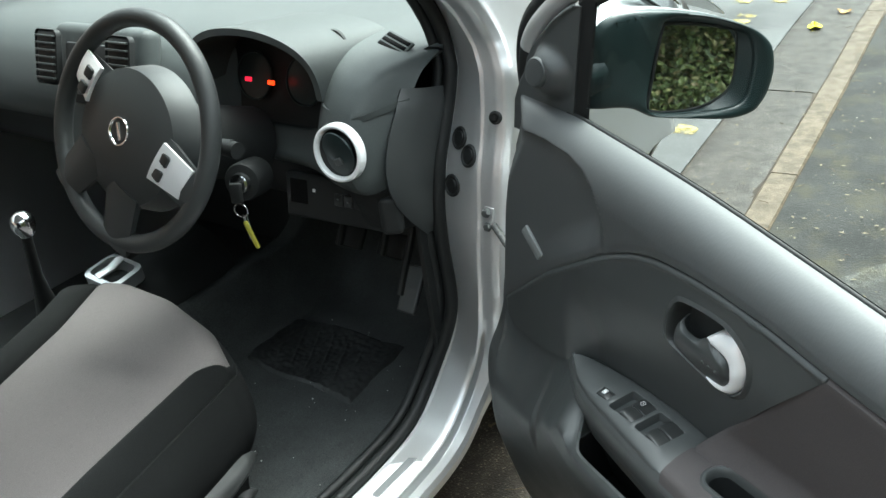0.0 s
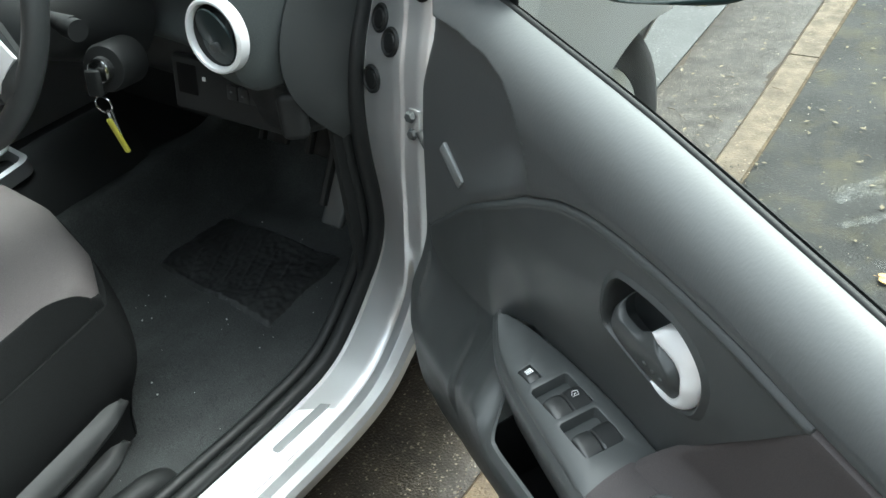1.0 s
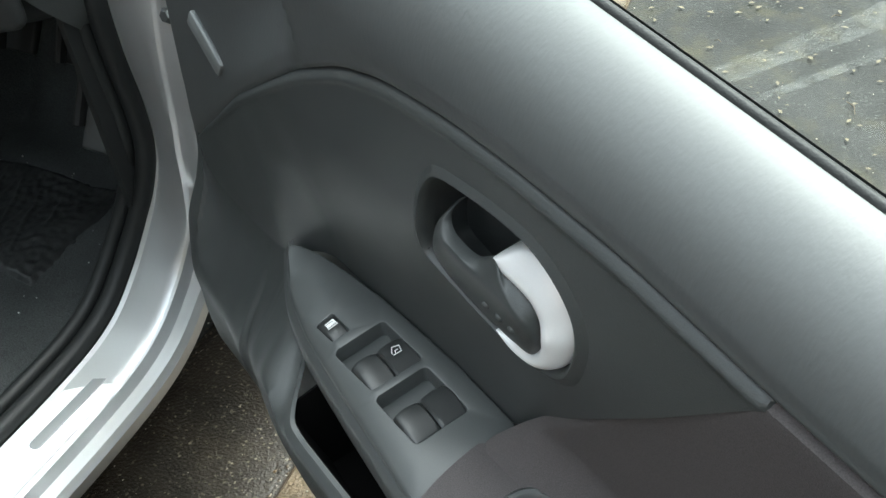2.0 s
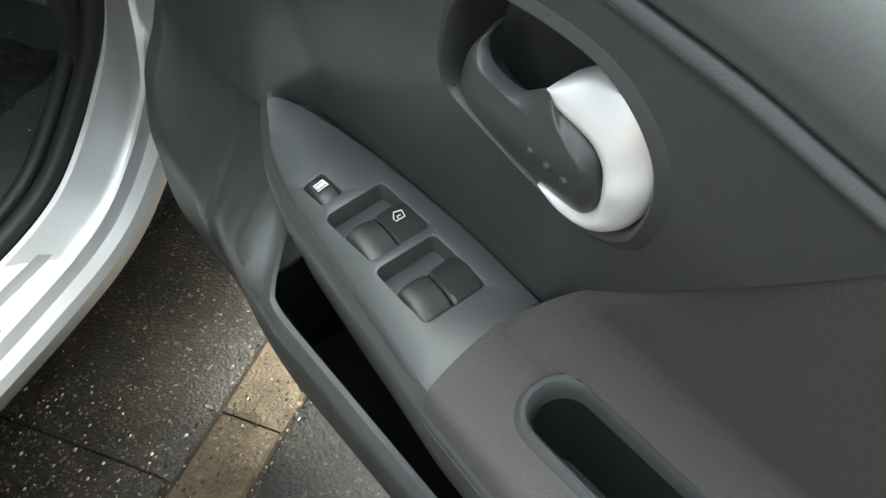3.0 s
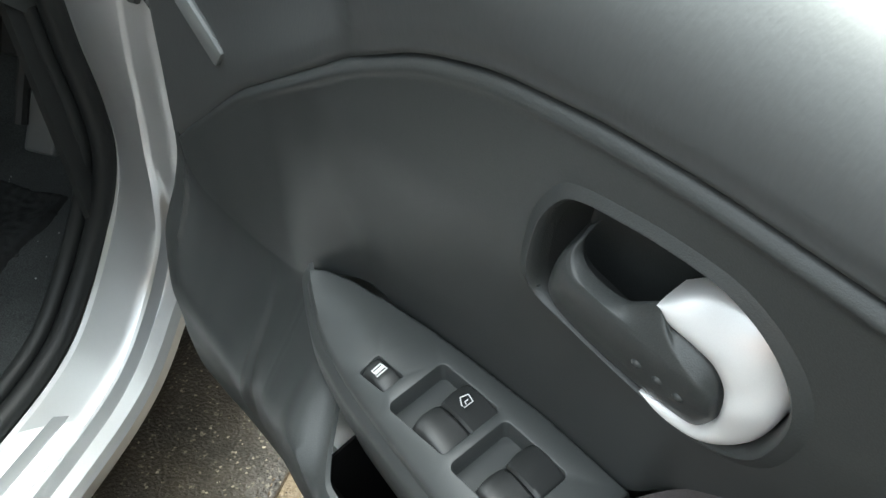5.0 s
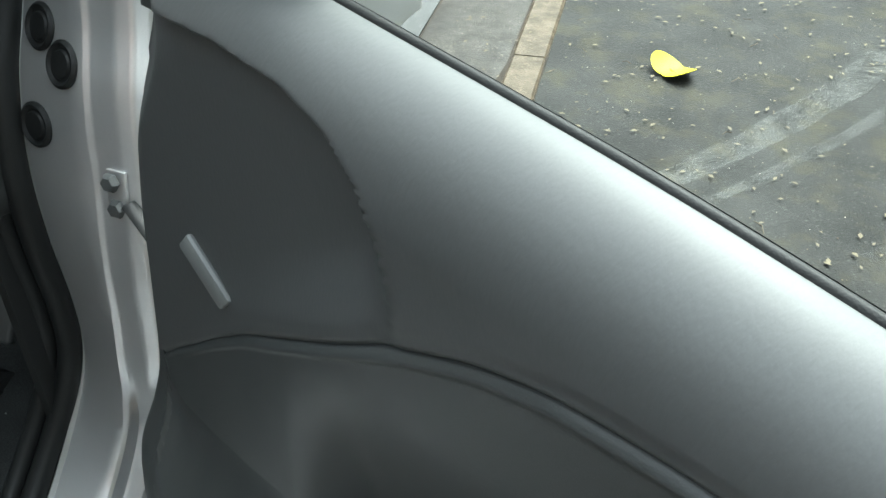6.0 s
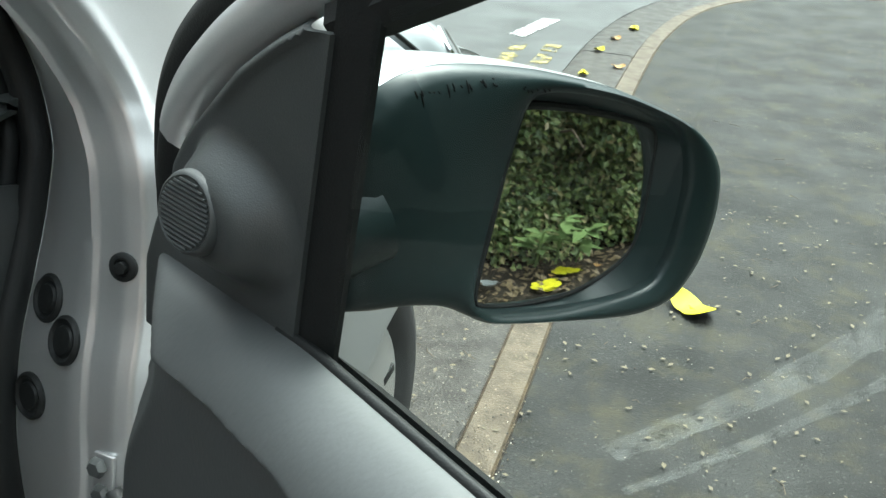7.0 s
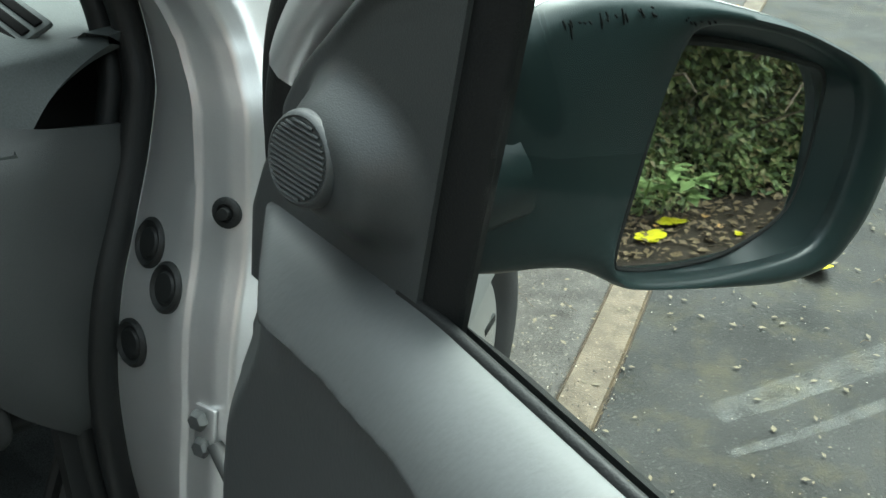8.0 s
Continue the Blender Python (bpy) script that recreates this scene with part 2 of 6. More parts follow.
def smooth_path(points, n, closed=False):
    """n + 1 points (n when closed) along a smooth line through the given ones."""
    P = [Vector(p) for p in points]
    m = len(P)
    out = []
    spans = m if closed else m - 1
    for k in range(n if closed else n + 1):
        x = k / n * spans
        i = min(int(x), spans - 1)
        t = x - i
        if closed:
            a, b, c, d = (P[(i + q) % m] for q in (-1, 0, 1, 2))
        else:
            b, c = P[i], P[i + 1]
            a, d = P[i - 1] if i else b * 2 - c, P[i + 2] if i + 2 < m else c * 2 - b
        out.append(0.5 * (2 * b + (c - a) * t + (2 * a - 5 * b + 4 * c - d) * t * t + (3 * b - a - 3 * c + d) * t ** 3))
    return out


def tube(points, radius, sides=12, closed=False, flat=1.0, bm=None, up=None):
    """A round bar along a path; radius is a number or a list, one a point. flat squashes it along up."""
    bm = bm or bmesh.new()
    n = len(points)
    rings = []
    side = None
    for i, p in enumerate(points):
        a = points[(i - 1) % n] if closed or i else points[0]
        b = points[(i + 1) % n] if closed or i < n - 1 else points[-1]
        t = (Vector(b) - Vector(a)).normalized()
        if side is None:
            ref = Vector(up) if up else (Vector((0, 0, 1)) if abs(t.z) < 0.9 else Vector((1, 0, 0)))
            side = t.cross(ref).normalized()
        side = (side - t * side.dot(t)).normalized()
        if up:
            side = t.cross(Vector(up)).normalized()
        nrm = side.cross(t).normalized()
        r = radius[i] if isinstance(radius, (list, tuple)) else radius
        rings.append([bm.verts.new(Vector(p) + side * (r * math.cos(2 * math.pi * k / sides)) + nrm * (r * flat * math.sin(2 * math.pi * k / sides)))
                      for k in range(sides)])
    for i in range(n if closed else n - 1):
        A, B = rings[i], rings[(i + 1) % n]
        for k in range(sides):
            bm.faces.new((A[k], A[(k + 1) % sides], B[(k + 1) % sides], B[k]))
    if not closed:
        bm.faces.new(rings[0])
        bm.faces.new(rings[-1])
    return bm


def lathe(profile, m, sides=32, bm=None):
    """Turns a profile of (radius, height) about the local z axis, placed by the matrix m."""
    bm = bm or bmesh.new()
    rings = []
    for r, h in profile:
        if r < 1e-6:
            rings.append([bm.verts.new(m @ Vector((0, 0, h)))])
        else:
            rings.append([bm.verts.new(m @ Vector((r * math.cos(2 * math.pi * k / sides), r * math.sin(2 * math.pi * k / sides), h))) for k in range(sides)])
    for A, B in zip(rings, rings[1:]):
        for k in range(sides):
            q = (k + 1) % sides
            f = [A[k % len(A)], A[q % len(A)], B[q % len(B)], B[k % len(B)]]
            f = list(dict.fromkeys(f))
            if len(f) > 2:
                bm.faces.new(f)
    return bm


def facing(p, d, up=(0, 0, 1)):
    """A frame at p whose z axis points along d and whose y axis is as near up as it can be."""
    z = Vector(d).normalized()
    x = Vector(up).cross(z).normalized()
    y = z.cross(x)
    m = Matrix((x, y, z)).transposed().to_4x4()
    m.translation = Vector(p)
    return m


def block(size, m, bevel=0.0, seg=2, bm=None, shape=None):
    """A box with rounded edges, centred in the frame m; shape(v) may bend its corners beforehand."""
    b = bmesh.new()
    bmesh.ops.create_cube(b, size=1)
    for v in b.verts:
        v.co = Vector((v.co.x * size[0], v.co.y * size[1], v.co.z * size[2]))
        if shape:
            v.co = Vector(shape(v.co))
    if bevel:
        bmesh.ops.bevel(b, geom=b.edges[:], offset=bevel, segments=seg, profile=0.5, affect="EDGES")
    b.transform(m)
    if bm is None:
        return b
    me = bpy.data.meshes.new("join")
    b.to_mesh(me)
    b.free()
    bm.from_mesh(me)
    bpy.data.meshes.remove(me)
    return bm


def rounded(x0, x1, y0, y1, r, n=5):
    """The outline of a rectangle with round corners."""
    out = []
    for cx, cy, a in ((x1 - r, y1 - r, 0), (x0 + r, y1 - r, 90), (x0 + r, y0 + r, 180), (x1 - r, y0 + r, 270)):
        for k in range(n + 1):
            q = radians(a + 90 * k / n)
            out.append((cx + r * math.cos(q), cy + r * math.sin(q)))
    return out


def slab(outer, holes, place, depth, edge=0.0, hole_depth=None, drop=None):
    """A plate cut from an outline with holes. place(x, y, h) maps it into the scene, h up from its face;
    edge rounds the rim by that much; holes get walls down to hole_depth."""
    bm = bmesh.new()
    loops = []
    for loop in [outer] + holes:
        vs = [bm.verts.new((x, y, 0)) for x, y in loop]
        loops.append(vs)
        for a, b in zip(vs, vs[1:] + vs[:1]):
            bm.edges.new((a, b))
    bmesh.ops.triangle_fill(bm, edges=bm.edges[:], use_beauty=True)

    def skirt(vs, rows):
        prev = vs
        for grow, h in rows:
            pts = [v.co.xy for v in vs]
            area = sum(a.x * b.y - b.x * a.y for a, b in zip(pts, pts[1:] + pts[:1]))
            ring = []
            for i, p in enumerate(pts):
                t = (pts[(i + 1) % len(pts)] - pts[i - 1])
                nrm = Vector((t.y, -t.x)).normalized() * (1 if area > 0 else -1)
                ring.append(bm.verts.new((p.x + nrm.x * grow, p.y + nrm.y * grow, h)))
            for i in range(len(vs)):
                bm.faces.new((prev[i - 1], prev[i], ring[i], ring[i - 1]))
            prev = ring
        return prev

    rows = [(edge * math.sin(radians(a)), -edge * (1 - math.cos(radians(a)))) for a in (30, 60, 90)] if edge else []
    last = skirt(loops[0], rows + [(edge, -depth)])
    bm.faces.new(last)
    for vs in loops[1:]:
        e = edge * 0.5
        rows = [(-e * math.sin(radians(a)), -e * (1 - math.cos(radians(a)))) for a in (45, 90)] if edge else []
        end = skirt(vs, rows + [(-e, -(hole_depth or depth * 0.8))])
        bm.faces.new(end)
    for v in bm.verts:
        v.co = Vector(place(*v.co))
    return bm


# ---- the street: road, concrete channel, kerb and footway ----
# The kerb's inner edge runs ahead along y and bends away to the right at the corner.
KERB = smooth_path([(1.06, -4.2, 0), (0.94, -2.0, 0), (0.80, -0.12, 0), (0.715, 1.25, 0), (0.63, 2.2, 0), (0.555, 3.0, 0), (0.46, 3.95, 0), (0.405, 4.85, 0),
                    (0.40, 5.4, 0), (0.45, 6.05, 0), (0.6, 6.65, 0), (0.9, 7.1, 0), (1.5, 7.5, 0), (2.6, 7.75, 0), (4.6, 7.85, 0), (9.0, 7.85, 0), (14.0, 7.85, 0)], 600)
KERB_LEN = [0.0]
for a, b in zip(KERB, KERB[1:]):
    KERB_LEN.append(KERB_LEN[-1] + (b - a).length)


def kerb_at(s):
    """The place on the kerb's inner edge s metres along it, and the way to the footway there."""
    i = min(max(int(np.searchsorted(KERB_LEN, s)), 1), len(KERB) - 1)
    t = (s - KERB_LEN[i - 1]) / (KERB_LEN[i] - KERB_LEN[i - 1])
    p = KERB[i - 1].lerp(KERB[i], t)
    d = (KERB[i] - KERB[i - 1]).normalized()
    return p, Vector((d.y, -d.x, 0))


KERB_W, KERB_UP = 0.107, 0.018


def strip_ground(off_a, off_b, z, s0, s1, n):
    def fn(s, t):
        p, out = kerb_at(s0 + (s1 - s0) * s)
        q = p + out * (off_a + (off_b - off_a) * t)
        return (q.x, q.y, z)
    return sheet(fn, n, 1, 0.06, (0, 0, -1))


def polygon(points, z, depth):
    bm = bmesh.new()
    f = bm.faces.new([bm.verts.new((x, y, z)) for x, y in points])
    got = bmesh.ops.extrude_face_region(bm, geom=[f])
    for v in got["geom"]:
        if isinstance(v, bmesh.types.BMVert):
            v.co.z -= depth
    bmesh.ops.triangulate(bm, faces=[f for f in bm.faces if len(f.verts) > 4])
    return bm


def edge_line(off, s0, s1, n):
    out = []
    for k in range(n + 1):
        p, o = kerb_at(s0 + (s1 - s0) * k / n)
        q = p + o * off
        out.append((q.x, q.y))
    return out


S_END = KERB_LEN[-1]
thing("ground", polygon([(-400, -400), (400, -400), (400, 400), (-400, 400)], -0.075, 0.2), ROAD, "damp dark open ground reaching the horizon", "ground", kind="structure", smooth=0)
road_edge = edge_line(-0.30, 0, S_END, 160)
thing("road", polygon(road_edge + [(14, 60), (-60, 60), (-60, -60), (1.2, -60)], 0.0, 0.07), ROAD, "wet dark grey asphalt road with fine pale chippings", "road", kind="structure", smooth=0)
walk_edge = edge_line(KERB_W, 0, S_END, 160)
thing("footway", polygon([(1.3, -60)] + walk_edge + [(60, 7.95), (60, -60)], KERB_UP - 0.004, 0.08), PATH_ASPHALT,
      "damp grey asphalt footway beside the kerb, littered with bits", "pavement", kind="structure", smooth=0)

kerb_line = thing("kerb", strip_ground(0.002, KERB_W - 0.002, KERB_UP - 0.007, 0, S_END, 200), SOIL, "pale concrete edging kerb between channel and footway", "kerb", kind="structure", smooth=0)
channel = thing("channel", strip_ground(-0.298, -0.002, -0.003, 0, S_END, 200), SOIL, "concrete gutter channel of long flat units", "gutter", kind="structure", smooth=0)


def kerb_unit(s0, s1, o0, o1, z, r, n):
    def fn(s, t):
        p, out = kerb_at(s0 + (s1 - s0) * s)
        w = o1 - o0
        x = t * w
        z1 = z - r + math.sqrt(max(0, r * r - max(0, r - x, r - (w - x)) ** 2)) if r else z
        e = min(s, 1 - s) * (s1 - s0)
        z1 -= 0.003 * (1 - step(0, 0.006, e))
        q = p + out * (o0 + x)
        return (q.x, q.y, z1)
    return sheet(fn, n, 10, 0.05, (0, 0, -1))


UNIT = 1.018
first = KERB_LEN[min(range(len(KERB)), key=lambda i: abs(KERB[i].y + 0.004))]
k = 0
s = first - 4 * UNIT
while s + UNIT < S_END - 1:
    bend = 10 < s < 15
    u = UNIT * (0.45 if bend else 1)
    ob = new("kerbstone", finish("kerbstone", kerb_unit(s + 0.0015, s + u - 0.0015, 0.0, KERB_W, KERB_UP + random.uniform(-0.002, 0.002), 0.012, 8), KERBSTONE))
    ob.parent = kerb_line
    s += u
s = first - 4.11
while s + 1.0 < S_END - 1:
    ob = new("channel_unit", finish("channel_unit", kerb_unit(s + 0.0015, s + 0.9985, -0.297, -0.003, 0.004 + random.uniform(-0.002, 0.002), 0.006, 8), CONCRETE))
    ob.parent = channel
    s += 1.0

# worn road paint beyond the car: broken yellow lines and a white dash
YELLOW_PAINT = ground_material("worn_yellow_road_paint", (0.34, 0.28, 0.1), (0.12, 0.115, 0.1), 160, 0.6, 0.2, 9)
WHITE_PAINT = ground_material("worn_white_road_paint", (0.45, 0.45, 0.44), (0.2, 0.2, 0.2), 160, 0.6, 0.2, 9)


def wear_off(mat, low, high):
    """Rubs holes into a coat of paint, so that the road shows through."""
    n, l = mat.node_tree.nodes, mat.node_tree.links
    spot, rub, gap = n.new("ShaderNodeNewGeometry"), n.new("ShaderNodeTexNoise"), n.new("ShaderNodeMapRange")
    rub.inputs["Scale"].default_value, rub.inputs["Detail"].default_value, rub.inputs["Roughness"].default_value = 13, 8, 0.65
    gap.inputs["From Min"].default_value, gap.inputs["From Max"].default_value = low, high
    l.new(spot.outputs["Position"], rub.inputs["Vector"])
    l.new(rub.outputs["Fac"], gap.inputs["Value"])
    l.new(gap.outputs["Result"], n["Principled BSDF"].inputs["Alpha"])


wear_off(YELLOW_PAINT, 0.47, 0.6)
wear_off(WHITE_PAINT, 0.36, 0.56)


def paint_patch(name, x, y, w, h, mat, label, turn=0.0):
    def fn(s, t):
        a = (s - 0.5) * w * (1 + 0.2 * noise.noise((x * 3, t * 5, 1)))
        b = (t - 0.5) * h * (1 + 0.2 * noise.noise((y * 3, s * 5, 2)))
        c, d = math.cos(turn), math.sin(turn)
        return (x + a * c - b * d, y + a * d + b * c, 0.005)
    thing(name, sheet(fn, 6, 6, 0.004, (0, 0, -1)), mat, label, "road marking", kind="structure")


for x, y, h in ((-0.23, 4.26, 0.2), (-0.21, 4.5, 0.2), (-0.23, 4.74, 0.16), (-0.03, 4.3, 0.2), (-0.03, 4.56, 0.2), (-0.05, 4.82, 0.16),
                (-0.14, 3.45, 0.3), (-0.10, 3.8, 0.3), (0.06, 3.25, 0.3), (0.21, 2.35, 0.09)):
    paint_patch("yellow_line", x, y, 0.09, h, YELLOW_PAINT, "worn broken yellow paint line on wet asphalt", 0.05)
paint_patch("white_line", -0.28, 5.28, 0.11, 0.55, WHITE_PAINT, "worn white paint dash on wet asphalt", -0.12)


# ---- the car: everything that rolls with it hangs under this ----
car = tagged(new("car"), "silver five-door hatchback with one door open, parked at the kerb", "car")

# ---- the open driver's door ----
# u runs from the hinges to the rear edge, w from the door's skin towards the cabin, z up.
HINGE, ALONG, INWARD = Vector((0.80, 0.07, 0)), Vector((0.901, -0.434, 0)), Vector((-0.434, -0.901, 0))


def dp(u, w, z):
    return HINGE + ALONG * u + INWARD * w + Vector((0, 0, z))


BACK = tuple(-INWARD)


def belt(u):
    return curve(u, (0.0, 1.042), (0.15, 1.043), (0.27, 1.044), (0.33, 1.037), (0.4, 1.029), (0.45, 1.023), (0.5, 1.016), (0.56, 1.006), (0.69, 0.982), (1.06, 0.912))


def front_edge(z):
    return curve(z, (0.2, 0.11), (0.245, 0.04), (0.3, 0.008), (0.38, 0.003), (0.487, 0.015), (0.6, 0.036), (0.725, 0.067), (0.82, 0.086), (0.86, 0.094), (0.925, 0.113), (0.965, 0.121), (1.0, 0.125), (1.04, 0.128), (1.2, 0.2))


def arc(u):
    """The crease over the middle panel."""
    return curve(u, (0.0, 0.688), (0.078, 0.691), (0.084, 0.700), (0.095, 0.711), (0.127, 0.735), (0.165, 0.766), (0.22, 0.808), (0.30, 0.859), (0.34, 0.884), (0.375, 0.905), (0.43, 0.931), (0.475, 0.942), (0.53, 0.945),
                 (0.578, 0.943), (0.652, 0.934), (0.730, 0.917), (1.06, 0.858))


def insert_edge(u):
    return curve(u, (0.1, 1.016), (0.164, 1.018), (0.25, 1.019), (0.30, 1.014), (0.335, 1.004), (0.36, 0.987), (0.374, 0.962), (0.38, 0.935), (0.384, 0.9))


END = 1.045
door = part("door", sheet(lambda s, t: dp(front_edge(0.21 + 0.8 * t) - 0.02 + (END + 0.02 - front_edge(0.21 + 0.8 * t)) * s, -0.066 - 0.055 * math.sin(math.pi * t) ** 0.7, 0.21 + (belt(s * END) - 0.045 - 0.21) * t), 40, 40, 0.004),
            SILVER, car, "driver's door swung wide open, silver outside and dark grey trim inside")
# rim of the door between skin and trim
rim_path = [dp(front_edge(z) - 0.012, -0.055, z) for z in np.linspace(0.93, 0.26, 30)]
rim_path += [dp(u, -0.055, 0.215) for u in np.linspace(0.09, END - 0.04, 30)]
rim_path += [dp(END, -0.055, z) for z in np.linspace(0.26, 0.9, 20)]
part("door_rim", tube(rim_path, 0.03, 10, flat=0.55), SILVER_DULL, door, "silver painted door edge")


def shut_line(u, z):
    return step(0.0, 0.012, u - front_edge(z))


def mid_w(u, z):
    return 0.017 - 0.023 * (1 - step(0.0, 0.16, z - 0.705)) * step(0.26, 0.34, u) - 0.020 * (1 - step(0.13, 0.36, u))


# upper trim with the rounded belt roll
def upper(s, t):
    zb, za = belt(s * END), arc(s * END)
    # t runs from the glass down to the crease
    v = 1.03 * t ** 1.25
    z = zb + (za - zb) * v
    u = front_edge(z) + (END - front_edge(z)) * s
    zb, za = belt(u), arc(u)
    z = zb + (za - zb) * v
    d = zb - z
    R = 0.062
    if d < R:
        a = math.acos(1 - d / R)
        w = -0.034 + 0.052 * math.sin(a)
    else:
        w = 0.018
    w -= (1 - shut_line(u, z)) * 0.025
    # the dished dark area near the hinge
    inside = step(-0.002, 0.011, insert_edge(u) - z) * (1 - step(0.35, 0.388, u))
    w -= 0.02 * inside
    near = 1 - step(0.0, 0.06, z - za)
    w += (mid_w(u, max(za, 0.685)) - 0.001 - w) * near * (1 - step(0.34, 0.44, u))
    w -= 0.001 * (1 - step(0.002, 0.012, z - za)) + 0.003 * (1 - step(-0.006, 0.001, z - za))
    w = min(w, -0.013 - 0.023 * step(0.9, 1.01, z) + 0.62 * max(0.0, u - front_edge(z)))
    return dp(u, w, z)


part("upper_trim", sheet(upper, 220, 110, 0.004, BACK), TRIM_SOFT, door, "grained dark grey soft belt trim with rounded top")


BEZ = [(0.4975, 0.846), (0.500, 0.8634), (0.5054, 0.883), (0.5165, 0.9000), (0.5284, 0.9058), (0.5516, 0.9076), (0.5654, 0.9078), (0.5812, 0.9068), (0.5942, 0.9044), (0.6078, 0.8975), (0.6194, 0.8867),
       (0.6264, 0.8734), (0.627, 0.8556), (0.6181, 0.8303), (0.604, 0.8165), (0.5860, 0.8105), (0.5680, 0.8135), (0.5462, 0.8195), (0.5168, 0.8296), (0.5016, 0.8358)]


def in_recess(p):
    u, w, z = local(p)
    inside = False
    ring = BEZ
    for (a, b), (c2, d) in zip(ring, ring[1:] + ring[:1]):
        if (b > z) != (d > z) and u < (c2 - a) * (z - b) / (d - b) + a:
            inside = not inside
    return inside


def local(p):
    q = Vector(p) - HINGE
    return q.dot(ALONG), q.dot(INWARD), p[2]


# leaf-shaped middle panel
def mid_low(u):
    return curve(u, (0.078, 0.689), (0.082, 0.672), (0.090, 0.659), (0.105, 0.650), (0.14, 0.6455), (0.19, 0.651), (0.25, 0.671), (0.292, 0.691), (0.32, 0.702), (0.55, 0.704), (0.567, 0.729), (0.652, 0.828), (0.730, 0.912))


MID0 = 0.078


def middle(s, t):
    u = MID0 + (0.730 - MID0) * s
    z0, z1 = mid_low(u), max(arc(u) - 0.004, mid_low(u) + 0.002)
    z = z0 + (z1 - z0) * t
    w = mid_w(u, z)
    round_off = min(z1 - z, (u - MID0) * 0.8, (0.730 - u))
    r = 0.006
    if round_off < r:
        w -= (r - math.sqrt(max(0.0, r * r - (r - round_off) ** 2))) * 0.9
    w += 0.0013 * math.exp(-((z1 - z - 0.006) / 0.0028) ** 2) * step(0.08, 0.2, u)
    return dp(u, w, z)


part("middle_panel", sheet(middle, 260, 150, 0.004, BACK, in_recess), TRIM, door, "smooth dark grey middle panel")


# armrest: fabric panel sweeping up behind it
def rest_edge(u):
    """How far the armrest's outer edge stands in."""
    return curve(u, (0.28, 0.012), (0.30, 0.025), (0.339, 0.045), (0.387, 0.058), (0.455, 0.068), (0.51, 0.075), (0.557, 0.082), (0.65, 0.088), (0.8, 0.088), (1.06, 0.07))


REST_Z = 0.704


def fabric(s, t):
    if t < 0.4:
        k = t / 0.4
        u = 0.5575 - 0.011 * k + (END - 0.5575) * s
        w0 = rest_edge(u)
        w = w0 + (0.022 - w0) * k
        z = REST_Z + 0.004 * math.sin(math.pi * k) - 0.02 * (1 - step(0, 0.16, k)) ** 2
        return dp(u, w, z)
    k = (t - 0.4) / 0.6
    z_lead = REST_Z + (0.912 - REST_Z) * k
    u0 = curve(z_lead, (0.70, 0.548), (0.712, 0.554), (0.729, 0.568), (0.828, 0.653), (0.914, 0.730))
    u = u0 + (END - u0) * s
    top = arc(u) - 0.004 if u > 0.728 else 0.912
    z = REST_Z + (top - REST_Z) * k
    a = min(1, k / 0.24)
    w = -0.004 + 0.026 * (1 - math.sin(a * math.pi / 2)) + 0.018 * k - 0.008 * (1 - step(0, 0.03, 1 - k))
    w -= 0.004 * (1 - step(0, 0.01, s))
    return dp(u, w, z)


PULL = (0.588, 0.86, 0.012, 0.0635)


def in_pull(p):
    u, w, z = local(p)
    r = 0.025
    a = max(abs(u - (PULL[0] + PULL[1]) / 2) - (PULL[1] - PULL[0]) / 2 + r, 0)
    b = max(abs(w - (PULL[2] - 0.002 + PULL[3]) / 2) - (PULL[3] - PULL[2] + 0.002) / 2 + r, 0)
    return z < REST_Z + 0.012 and math.hypot(a, b) - r < -0.0045


part("armrest_fabric", sheet(fabric, 200, 110, 0.004, None, in_pull), FABRIC_DOOR, door, "dark brown-grey woven fabric armrest panel")


def on_rest(u, w, h):
    return dp(u, w, REST_Z + 0.003 + h)


# pull handle pocket with its ring
ring = bmesh.new()
loops = []
for grow, h in ((-0.001, -0.004), (0.0, 0.003), (0.0015, 0.0055), (0.004, 0.0075), (0.0065, 0.0072), (0.0085, 0.005), (0.0095, 0.0), (0.0105, -0.006)):
    r = rounded(PULL[0] + grow, PULL[1] - grow, PULL[2] - 0.002 + grow, PULL[3] - grow, 0.025 - grow * 0.9, 8)
    loops.append([ring.verts.new(on_rest(a, b, h)) for a, b in r])
for A, B in zip(loops, loops[1:]):
    for i in range(len(A)):
        ring.faces.new((A[i - 1], A[i], B[i], B[i - 1]))
pull = part("pull_pocket", ring, PLATE, door, "grey rounded ring of the pull pocket in the armrest")
well = bmesh.new()
loops = []
for grow, h in ((0.0105, -0.004), (0.012, -0.03), (0.016, -0.055)):
    r = rounded(PULL[0] + grow, PULL[1] - grow, PULL[2] - 0.002 + grow, PULL[3] - grow, 0.025 - grow * 0.9, 8)
    loops.append([well.verts.new(on_rest(a, b, h)) for a, b in r])
for A, B in zip(loops, loops[1:]):
    for i in range(len(A)):
        well.faces.new((A[i - 1], A[i], B[i], B[i - 1]))
well.faces.new(loops[-1])
part("pocket_well", well, BLACK, pull, "deep dark inside of the pull pocket")

